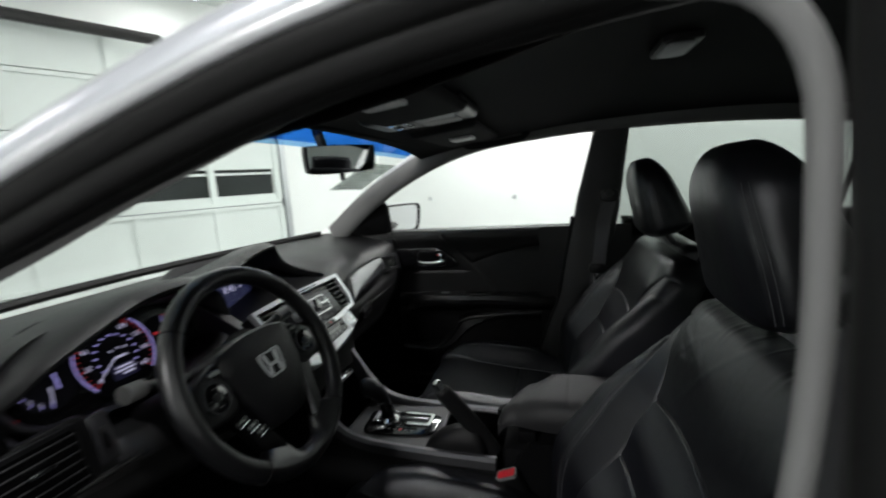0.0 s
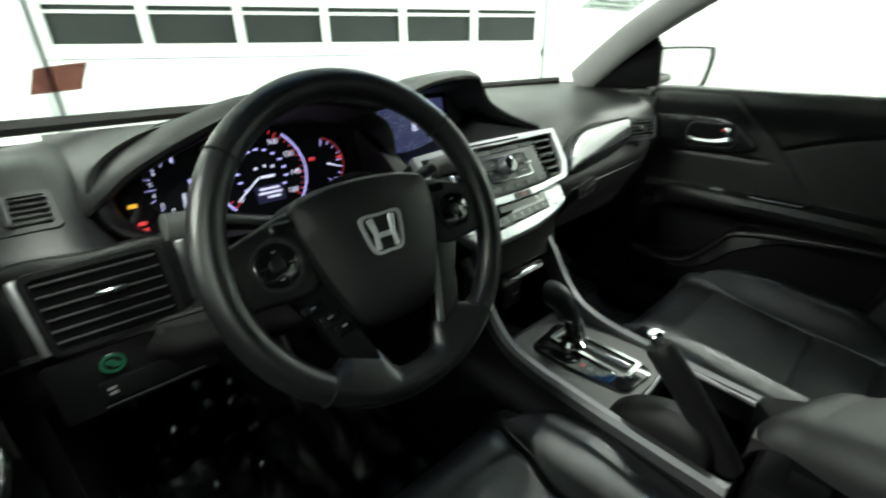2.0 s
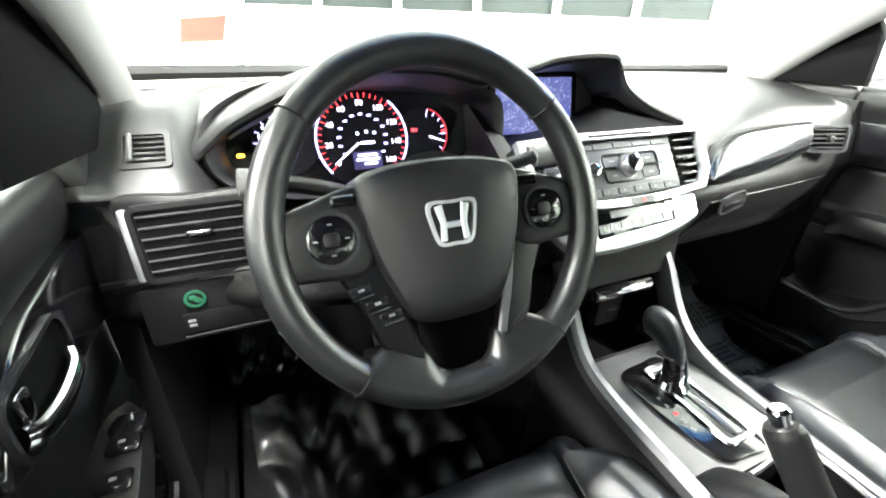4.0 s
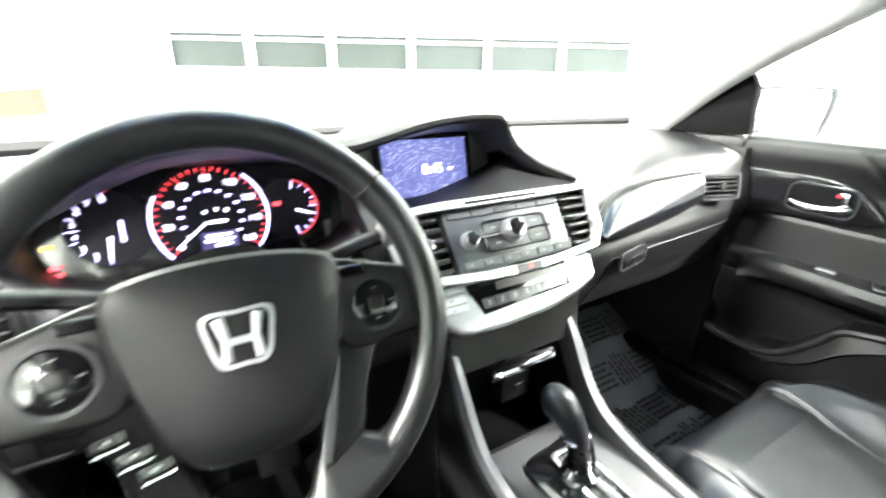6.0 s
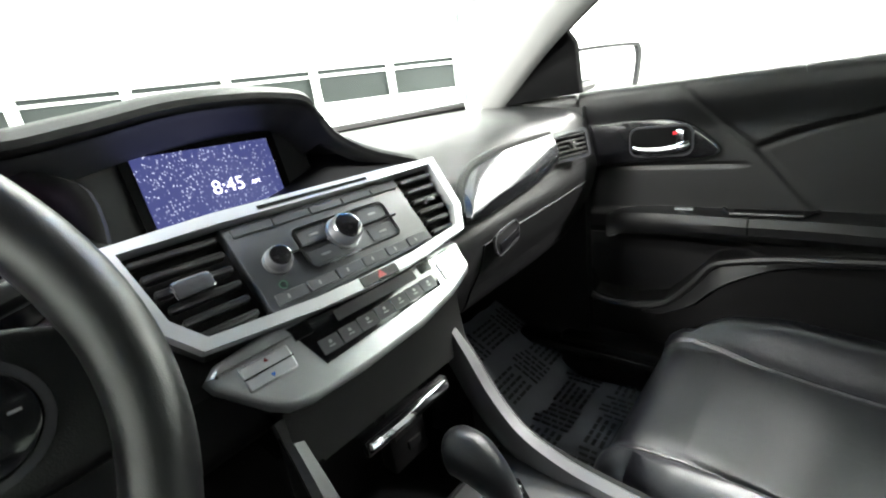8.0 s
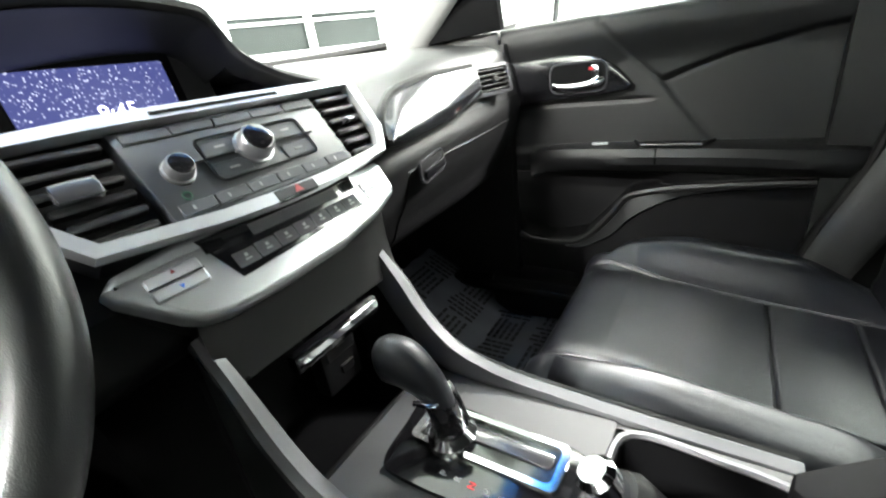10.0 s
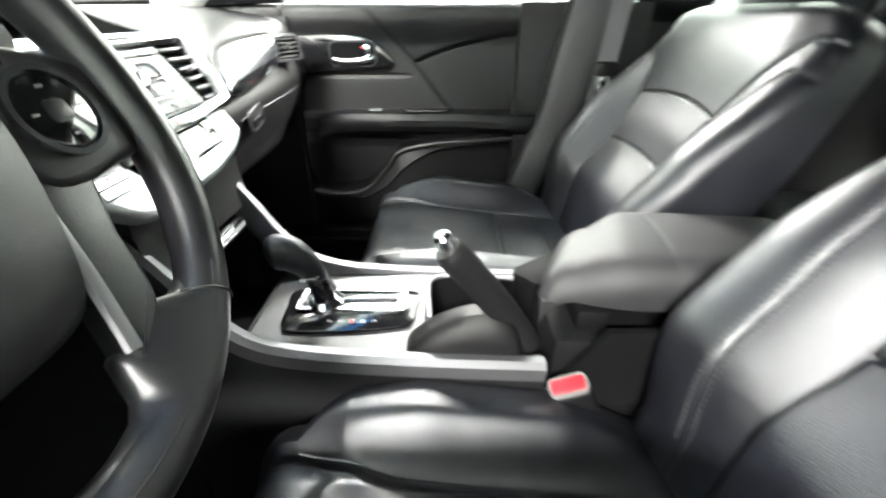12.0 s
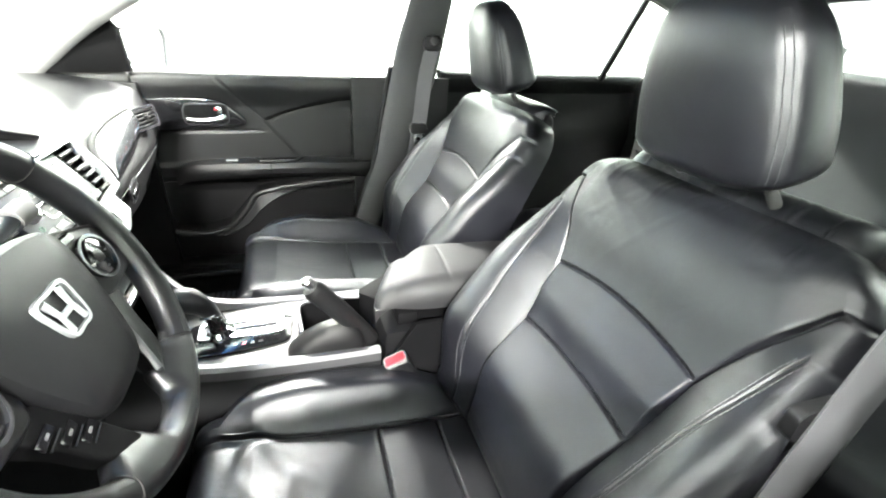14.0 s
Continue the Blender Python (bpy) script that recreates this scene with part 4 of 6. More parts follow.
    # driver's side vents and the lower switch panel
    mv = frame_of((-0.600, 0.394, 0.857), (1, -0.10, 0.05), (0, 0.12, 1))
    frame_o = [(-0.065, 0.05), (0.075, 0.045), (0.075, -0.04), (-0.05, -0.055)]
    o = smooth_line([p for a, b in zip(frame_o, frame_o[1:] + frame_o[:1]) for p in (a, (a[0] * 0.5 + b[0] * 0.5, a[1] * 0.5 + b[1] * 0.5))], 40, closed=True)
    vent = make("air_vent", prism(o, 0.012, 0.003, m=mv, z=-0.012), HARD, dash, "outer air vent with silver edged slats")
    make("vent_end_trim", box((0.010, 0.084, 0.012), (-0.058, -0.002, 0.0), 0.004, m=mv), SILVER, vent, "silver end trim of the vent")
    make("vent_opening", prism(rounded(0.108, 0.076, 0.006, cx=0.006, cy=-0.002), 0.0025, m=mv), MATT, vent)
    for k in range(6):
        make("slat", moved(box((0.104, 0.0035, 0.004), (0.006, -0.033 + k * 0.0125, 0.006), 0.0012, 1), mv), MATT, vent)
        make("slat_edge", moved(box((0.104, 0.0016, 0.002), (0.006, -0.0313 + k * 0.0125, 0.0085)), mv), CONSOLE, vent)
    make("vent_side_trim", box((0.026, 0.074, 0.012), (0.089, 0.002, -0.004), 0.004, m=mv), STRIP, vent, "grey trim beside the vent")
    make("thumb_wheel", box((0.008, 0.032, 0.010), (0.089, 0.002, 0.003), 0.003, m=mv), HARD, vent, "black vent thumb wheel")
    make("vent_tab", moved(box((0.026, 0.007, 0.012), (0.012, 0.008, 0.012), 0.002), mv), CHROME, vent, "chrome vent tab")
    make("vent_rim", ring(rounded(0.122, 0.09, 0.010, cx=0.006, cy=-0.002), rounded(0.110, 0.078, 0.006, cx=0.006, cy=-0.002), 0.007, mv), HARD, vent, "black vent rim")
    mw = frame_of((-0.633, 0.462, 0.938), (1, 0.02, 0.0), (0, 0.82, 0.57))
    demist = make("demister_vent", ring(rounded(0.052, 0.054, 0.006), rounded(0.040, 0.042, 0.004), 0.005, mw, 0.0), HARD, dash, "small black demister vent")
    make("vent_opening", prism(rounded(0.041, 0.043, 0.004), 0.002, m=mw), MATT, demist)
    for k in range(5):
        make("slat", moved(box((0.032, 0.003, 0.005), (0.004, -0.016 + k * 0.008, 0.004), 0.001, 1), mw), HARD, demist)
    make("vent_fin", box((0.006, 0.040, 0.006), (-0.016, 0, 0.003), 0.002, 1, m=mw @ pose(0, 0, 0, 0, 25, 0)), CONSOLE, demist, "grey vent fin")
    mk = frame_of((-0.592, 0.386, 0.767), (1, -0.06, 0.05), (0, 0.12, 0.99))
    plate = make("switch_panel", prism(rounded(0.15, 0.072, 0.006), 0.004, 0.001, m=mk), MATT, dash, "black switch panel")
    make("eco_button", prism(oval(0.0125, 0.0115, 28, -0.018, 0.018), 0.005, 0.002, m=mk, z=0.004), GLOSS, plate, "round black button with a green ring")
    make("eco_ring", ring(oval(0.0118, 0.0108, 28, -0.018, 0.018), oval(0.0085, 0.0078, 28, -0.018, 0.018), 0.0008, mk, 0.0088), GREEN_GLOW, plate, "green lit ring")
    make("eco_mark", join(prism(oval(0.0045, 0.003, 10, -0.020, 0.020), 0.001, m=mk, z=0.009), prism(oval(0.0045, 0.003, 10, -0.015, 0.016), 0.001, m=mk, z=0.009)), GREEN_GLOW, plate)
    make("traction_button", moved(box((0.075, 0.026, 0.004), (0.0, -0.014, 0.005), 0.0015), mk), MATT, plate, "black traction control button")
    make("button_mark", join(box((0.008, 0.003, 0.001), (-0.028, -0.010, 0.0072), m=mk), box((0.008, 0.003, 0.001), (-0.028, -0.016, 0.0072), m=mk)), WHITE_PLASTIC, plate)
    make("switch_line", box((0.10, 0.0015, 0.002), (0.01, -0.031, 0.005), m=mk), CONSOLE, plate)

    make("knee_ridge", tube(smooth_line([(-0.70, 0.405, 0.806), (-0.62, 0.394, 0.811), (-0.54, 0.378, 0.816), (-0.47, 0.366, 0.818)], 20), 0.005, 8, flat=0.8), SOFT, dash, "soft black ridge above the knee panel")

    # centre stack: audio panel
    mp = frame_of((0, 0.366, 0.891), (1, 0, 0), (0, 0.604, 0.797))
    outer = [(-0.186, 0.050), (-0.10, 0.055), (0.10, 0.055), (0.186, 0.053), (0.178, -0.02), (0.155, -0.052), (0.06, -0.062), (0.0, -0.064), (-0.06, -0.062), (-0.155, -0.052), (-0.178, -0.02)]
    inner = [(-0.174, 0.042), (-0.10, 0.044), (0.10, 0.044), (0.172, 0.045), (0.165, -0.02), (0.148, -0.043), (0.06, -0.051), (0.0, -0.052), (-0.06, -0.051), (-0.148, -0.043), (-0.165, -0.02)]
    dense = lambda pts: np.array([np.array(a) * (1 - w) + np.array(b) * w for a, b in zip(pts, pts[1:] + pts[:1]) for w in np.linspace(0, 1, 5)[:-1]])
    stack = make("audio_panel", ring(dense(outer), dense(inner), 0.013, mp, -0.005), SILVER, dash, "silver frame of the audio panel")
    make("panel_body", ring(np.array(dense(outer)) * 0.965, dense(inner), 0.03, mp, -0.035), SOFT, stack, "black body behind the frame")
    make("backing", prism(dense(inner), 0.004, m=mp, z=-0.018), MATT, stack)
    face = make("audio_face", prism([(-0.098, 0.043), (0.112, 0.043), (0.110, -0.045), (-0.094, -0.050)], 0.014, 0.003, m=mp, z=-0.014), FACE, stack, "dark grey audio control face")
    for sx in (1, -1):
        for k in range(6):
            yy = 0.034 - k * 0.0145
            w0, w1 = 0.117 if sx > 0 else 0.104, 0.170 - 0.0035 * k
            make("slat", moved(box((w1 - w0, 0.006, 0.010), (sx * (w0 + w1) / 2, yy, -0.004), 0.0015, 1), mp), HARD, stack)
        make("vent_tab", moved(box((0.030 if sx < 0 else 0.016, 0.016 if sx < 0 else 0.006, 0.010), (sx * 0.138, 0.0, 0.004), 0.003), mp), STRIP, stack, "grey vent tab")
    def knob(x, y, r, h):
        k = make("knob", moved(rings([[(x + r * q * math.cos(a), y + r * q * math.sin(a), z) for a in np.linspace(0, 2 * np.pi, 32, endpoint=False)] for q, z in ((1.14, 0.0), (1.14, 0.003), (1.0, 0.004), (0.96, h), (0.86, h + 0.002))]), mp), KNOB, face, "silver rotary knob")
        make("knob_face", prism(oval(r * 0.84, r * 0.84, 28, x, y), 0.004, 0.001, m=mp, z=h), GLOSS, k, "glossy black knob face")
    knob(0.008, 0.0, 0.0165, 0.014)
    knob(-0.068, -0.004, 0.0115, 0.011)
    make("bar", box((0.15, 0.0022, 0.003), (0.004, -0.002, 0.0022), m=mp), CHROME, face, "thin chrome bar")
    boxo, boxi = rounded(0.116, 0.046, 0.008, cx=0.014, cy=-0.003), rounded(0.1125, 0.0425, 0.007, cx=0.014, cy=-0.003)
    make("button_frame", ring(boxo, boxi, 0.0032, mp, 0.0), CHROME, face, "chrome button frame")
    for bx, by in ((-0.022, 0.009), (0.052, 0.009), (-0.022, -0.014), (0.052, -0.014)):
        bt = make("button", box((0.035, 0.0160, 0.002), (bx, by, 0.0004), 0.0008, 1, m=mp), FACE, face)
        make("button_mark", box((0.010, 0.002, 0.0006), (bx, by, 0.0016), m=mp), WHITE_PLASTIC, bt)
    for k in range(5):
        make("button", box((0.0385, 0.009, 0.003), (-0.072 + k * 0.040, 0.034, 0.0004), 0.0008, 1, m=mp), FACE, face)
    make("disc_slot", box((0.13, 0.004, 0.002), (0.004, 0.0485, 0.0075), m=mp), MATT, stack, "narrow black disc slot")
    for k in range(6):
        bt = make("button", box((0.0305, 0.011, 0.003), (-0.072 + k * 0.032, -0.038, 0.0004), 0.0008, 1, m=mp), FACE, face)
        make("button_mark", box((0.002, 0.004, 0.0006), (-0.076 + k * 0.032, -0.038, 0.0020), m=mp), WHITE_PLASTIC, bt)
    make("hazard_switch", box((0.05, 0.013, 0.006), (0.012, -0.058, 0.006), 0.002, 1, m=mp), HARD, stack, "black hazard switch")
    make("hazard_mark", prism([(0.008, -0.061), (0.018, -0.061), (0.013, -0.053)], 0.001, m=mp, z=0.009), DARK_RED, stack)
    make("power_ring", ring(oval(0.004, 0.004, 16, -0.074, -0.026), oval(0.003, 0.003, 16, -0.074, -0.026), 0.001, mp, 0.0), GREEN_GLOW, face)

    # climate panel: a silver chin
    mq = frame_of((0, 0.328, 0.818), (1, 0, 0), (0, 0.604, 0.797))
    chin = [(-0.160, 0.013), (-0.150, 0.021), (-0.10, 0.028), (0.10, 0.028), (0.144, 0.027), (0.150, 0.021), (0.146, -0.010), (0.138, -0.018), (0.10, -0.031), (0.04, -0.042), (-0.04, -0.046), (-0.095, -0.045), (-0.116, -0.040), (-0.128, -0.031), (-0.157, 0.003)]
    chin = dense(chin)
    clim = make("climate_panel", prism(chin, 0.018, 0.007, 3, m=mq, z=-0.013), SILVER, dash, "silver climate control panel")
    make("climate_body", prism(chin * 0.93, 0.06, m=mq, z=-0.07), SOFT, clim, "black body behind the silver panel")
    make("climate_inset", prism([(-0.090, 0.020), (0.092, 0.022), (0.086, -0.015), (-0.074, -0.024)], 0.003, 0.001, m=mq, z=0.0035), GLOSS, clim, "black climate control inset")
    make("climate_display", box((0.105, 0.011, 0.001), (0.008, 0.010, 0.007), m=mq), LCD, clim, "dim grey climate display")
    for k in range(7):
        bt = make("button", box((0.0212, 0.0145, 0.003), (-0.062 + k * 0.022, -0.010 + 0.0006 * k, 0.006), 0.0006, 1, m=mq), LCD, clim)
        make("button_mark", join(box((0.006, 0.0012, 0.0006), (-0.062 + k * 0.022, -0.012 + 0.0006 * k, 0.0076), m=mq), box((0.003, 0.003, 0.0006), (-0.062 + k * 0.022, -0.008 + 0.0006 * k, 0.0076), m=mq)), WHITE_PLASTIC, bt)
    for k, (bx, by) in enumerate(((-0.079, 0.012), (0.079, 0.012))):
        make("button", box((0.018, 0.012, 0.003), (bx, by, 0.006), 0.0006, 1, m=mq), GLOSS, clim)
    for sx in (-1, 1):
        make("temperature_rocker", box((0.042, 0.022, 0.004), (sx * 0.117, -0.002, 0.005), 0.0015, 1, m=mq), SILVER, clim, "silver temperature rocker")
        make("rocker_gap", box((0.042, 0.0012, 0.001), (sx * 0.117, -0.002, 0.0075), m=mq), MATT, clim)
        make("warm_mark", prism([(sx * 0.117 - 0.002, 0.0035), (sx * 0.117 + 0.002, 0.0035), (sx * 0.117, 0.007)], 0.0006, m=mq, z=0.007), DARK_RED, clim)
        make("cool_mark", prism([(sx * 0.117 - 0.002, -0.007), (sx * 0.117 + 0.002, -0.007), (sx * 0.117, -0.0105)], 0.0006, m=mq, z=0.007), BLUE_MARK, clim)

    # passenger side: long trim strip, end vent, glove box
    up_line = [(0.182, 0.356, 0.856), (0.205, 0.376, 0.880), (0.26, 0.396, 0.903), (0.35, 0.404, 0.914), (0.44, 0.404, 0.918), (0.512, 0.402, 0.919)]
    lo_line = [(0.182, 0.352, 0.850), (0.215, 0.352, 0.848), (0.28, 0.360, 0.849), (0.36, 0.368, 0.853), (0.44, 0.378, 0.860), (0.512, 0.388, 0.869)]
    a, b = smooth_line(up_line, 40), smooth_line(lo_line, 40)
    g = []
    for w in np.linspace(0, 1, 13):
        bow = 0.012 * math.sin(math.pi * (0.15 + 0.7 * w)) + 0.006
        g.append(a * (1 - w) + b * w + np.array([0, -bow, bow * 0.3]))
    make("trim_strip", rings(g[:10], closed=False), STRIP, dash, "glossy grey trim strip")
    # Lower rows in black: the strip's dark reflection, put into the colour.
    make("strip_reflection", rings(g[9:], closed=False), GLOSS, dash, "glossy black lower band standing for a dark reflection in the trim strip")
    # Lip of the dash pad, its black also holding the overhang's shade.
    make("strip_lip", tube(a + np.array([0.0, -0.007, 0.007]), np.interp(np.linspace(0, 1, 40), [0, 0.15, 1], [0.003, 0.007, 0.006]), 8), KNEE, dash, "black lip over the trim strip, darkened as the shade under the dash pad")
    # Matt black outline drawn in place of the shadow in the groove.
    edge = np.concatenate([a, b[::-1]]) + np.array([0, -0.006, 0.0])
    make("strip_shadow", tube(edge, 0.0034, 6, closed=True), MATT, dash, "black tube standing for the shadowed groove round the trim strip")
    me_ = frame_of((0.564, 0.386, 0.892), (0.95, -0.27, 0.0), (0, 0.20, 1))
    ev = make("air_vent", ring(rounded(0.100, 0.056, 0.010), rounded(0.086, 0.044, 0.006), 0.012, me_, 0.004), STRIP, dash, "passenger end air vent")
    make("vent_housing", prism(rounded(0.096, 0.052, 0.010), 0.05, m=me_, z=-0.048), SOFT, ev, "black vent housing")
    make("vent_opening", prism(rounded(0.085, 0.046, 0.006), 0.005, m=me_), MATT, ev)
    for k in range(5):
        make("slat", moved(box((0.086, 0.0042, 0.008), (0.0, -0.018 + k * 0.009, 0.010), 0.0012, 1), me_), HARD, ev)
    make("vent_tab", moved(box((0.014, 0.012, 0.008), (0.004, 0.0, 0.015), 0.002, 1), me_), HARD, ev, "small black vent tab")
    keep = [i for i in range(110) if 0.215 < fine[i] < 0.66]
    lid = [np.concatenate([v[i, 40:52] + np.array([0, -0.0018, -0.001]), v[i, 51:39:-1] + np.array([0, 0.006, 0.004])]) for i in keep]
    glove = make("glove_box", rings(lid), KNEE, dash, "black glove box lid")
    mg = frame_of((0.276, 0.350, 0.802), (1, 0.12, 0.10), (0, 0.06, 1.0))
    make("glove_handle_cup", prism(rounded(0.080, 0.030, 0.013), 0.003, 0.001, m=mg), MATT, glove, "dark handle cup")
    make("glove_handle_rim", ring(rounded(0.082, 0.034, 0.014), rounded(0.077, 0.029, 0.012), 0.0042, mg), STRIP, glove, "grey rim of the handle cup")
    make("glove_handle", box((0.064, 0.013, 0.005), (0.003, -0.005, 0.004), 0.002, m=mg), GLOSS, glove, "glossy glove box handle")
    # lower centre
    lower = [[(x, y, z) for x in np.linspace(-0.118, 0.118, 9)] for y, z in ((0.322, 0.79), (0.321, 0.76), (0.318, 0.73), (0.315, 0.712))]
    make("dash_end", box((0.06, 0.34, 0.045), (0.775, 0.61, 0.962), 0.01), SOFT, dash, "black dashboard end")
    make("lower_panel", (lambda s: (np.concatenate([s[0], s[0] + np.array([0, 0.02, 0])]), list(s[1]) + [tuple(i + len(s[0]) for i in q) for q in s[1]]))(rings(lower, closed=False)), LOWER, dash, "dark grey panel above the open pocket")
    pocket = make("pocket_lid", box((0.122, 0.014, 0.021), (0.0, 0.308, 0.699), 0.004, m=None), GLOSS, dash, "glossy lid edge of the open pocket")
    make("lid_strip", box((0.116, 0.004, 0.011), (0.0, 0.3005, 0.702), 0.002, 1), CHROME, pocket, "chrome strip of the pocket lid")
    make("pocket_back", slab(-0.098, 0.098, 0.38, 0.40, 0.58, 0.72), MATT, dash, smooth=False)
    for sx in (-0.101, 0.101):
        make("pocket_side", slab(sx - 0.003, sx + 0.003, 0.31, 0.40, 0.58, 0.715), MATT, dash, smooth=False)
    socket = make("socket_block", box((0.056, 0.024, 0.090), (0.020, 0.352, 0.645), 0.004), KNEE, dash, "black socket block in the pocket")
    make("socket_cover", box((0.044, 0.004, 0.036), (0.020, 0.3385, 0.664), 0.002, 1), HARD, socket, "black socket cover")
    make("socket_mark", join(box((0.018, 0.001, 0.004), (0.020, 0.336, 0.670)), box((0.012, 0.001, 0.003), (0.020, 0.336, 0.662))), WHITE_PLASTIC, socket)
    make("usb_port", box((0.020, 0.004, 0.012), (0.026, 0.3395, 0.625), 0.001, 1), HARD, socket, "small black port")


GAUGE_FACE = material("black_dial", (0.005, 0.005, 0.008), 0.6, spec=0.1)
VIOLET_GLOW = material("violet_light", (0.2, 0.2, 0.3), 0.5, emit=(0.45, 0.40, 1.0), power=0.9)
VIOLET_DIM = material("violet_display", (0.02, 0.02, 0.05), 0.5, emit=(0.25, 0.2, 0.8), power=0.03)
RED_GLOW = material("red_light", (0.2, 0.02, 0.02), 0.5, emit=(1.0, 0.06, 0.08), power=0.45)
RED_DIM = material("dim_red_light", (0.1, 0.01, 0.01), 0.5, emit=(1.0, 0.06, 0.08), power=0.12)
AMBER_GLOW = material("amber_light", (0.2, 0.1, 0.02), 0.5, emit=(1.0, 0.5, 0.05), power=0.7)
WHITE_GLOW = material("white_light", (0.4, 0.4, 0.4), 0.5, emit=(0.72, 0.70, 1.0), power=0.75)
LCD = material("grey_lcd", (0.05, 0.05, 0.052), 0.2)
BLUE_MARK = material("blue_mark", (0.05, 0.2, 0.7), 0.5)


def screen_material():
    m = bpy.data.materials.new("speckled_blue_screen")
    m.use_nodes = True
    nodes, links = m.node_tree.nodes, m.node_tree.links
    b = nodes["Principled BSDF"]
    b.inputs["Base Color"].default_value = (0.01, 0.01, 0.03, 1)
    b.inputs["Roughness"].default_value = 0.55
    b.inputs["Specular IOR Level"].default_value = 0.25
    where, spots, ramp = nodes.new("ShaderNodeTexCoord"), nodes.new("ShaderNodeTexVoronoi"), nodes.new("ShaderNodeValToRGB")
    spots.inputs["Scale"].default_value = 330
    stretch = nodes.new("ShaderNodeMapping")
    stretch.inputs["Scale"].default_value = (1.0, 0.5, 0.55)
    stretch.inputs["Rotation"].default_value = (0, 0.5, 0)
    links.new(where.outputs["Object"], stretch.inputs["Vector"])
    links.new(stretch.outputs["Vector"], spots.inputs["Vector"])
    ramp.color_ramp.elements[0].position, ramp.color_ramp.elements[0].color = 0.13, (0.85, 0.90, 1.2, 1)
    ramp.color_ramp.elements[1].position, ramp.color_ramp.elements[1].color = 0.30, (0.052, 0.062, 0.20, 1)
    links.new(spots.outputs["Distance"], ramp.inputs["Fac"])
    links.new(ramp.outputs["Color"], b.inputs["Emission Color"])
    b.inputs["Emission Strength"].default_value = 0.28
    return m


SCREEN = screen_material()


def write(text, size, m, mat, parent):
    """Raised lettering in the built-in font, centred on the matrix's origin."""
    curve = bpy.data.curves.new("lettering", "FONT")
    curve.body, curve.size, curve.align_x, curve.align_y, curve.extrude = text, size, "CENTER", "CENTER", 0.0003
    tmp = bpy.data.objects.new("lettering", curve)
    scene.collection.objects.link(tmp)
    dg = bpy.context.evaluated_depsgraph_get()
    me = bpy.data.meshes.new_from_object(tmp.evaluated_get(dg))
    bpy.data.objects.remove(tmp)
    v = np.array([q.co[:] for q in me.vertices])
    f = [tuple(p.vertices) for p in me.polygons]
    bpy.data.meshes.remove(me)
    return make("lettering", moved((v, f), m), mat, parent, smooth=False)


build_dash()


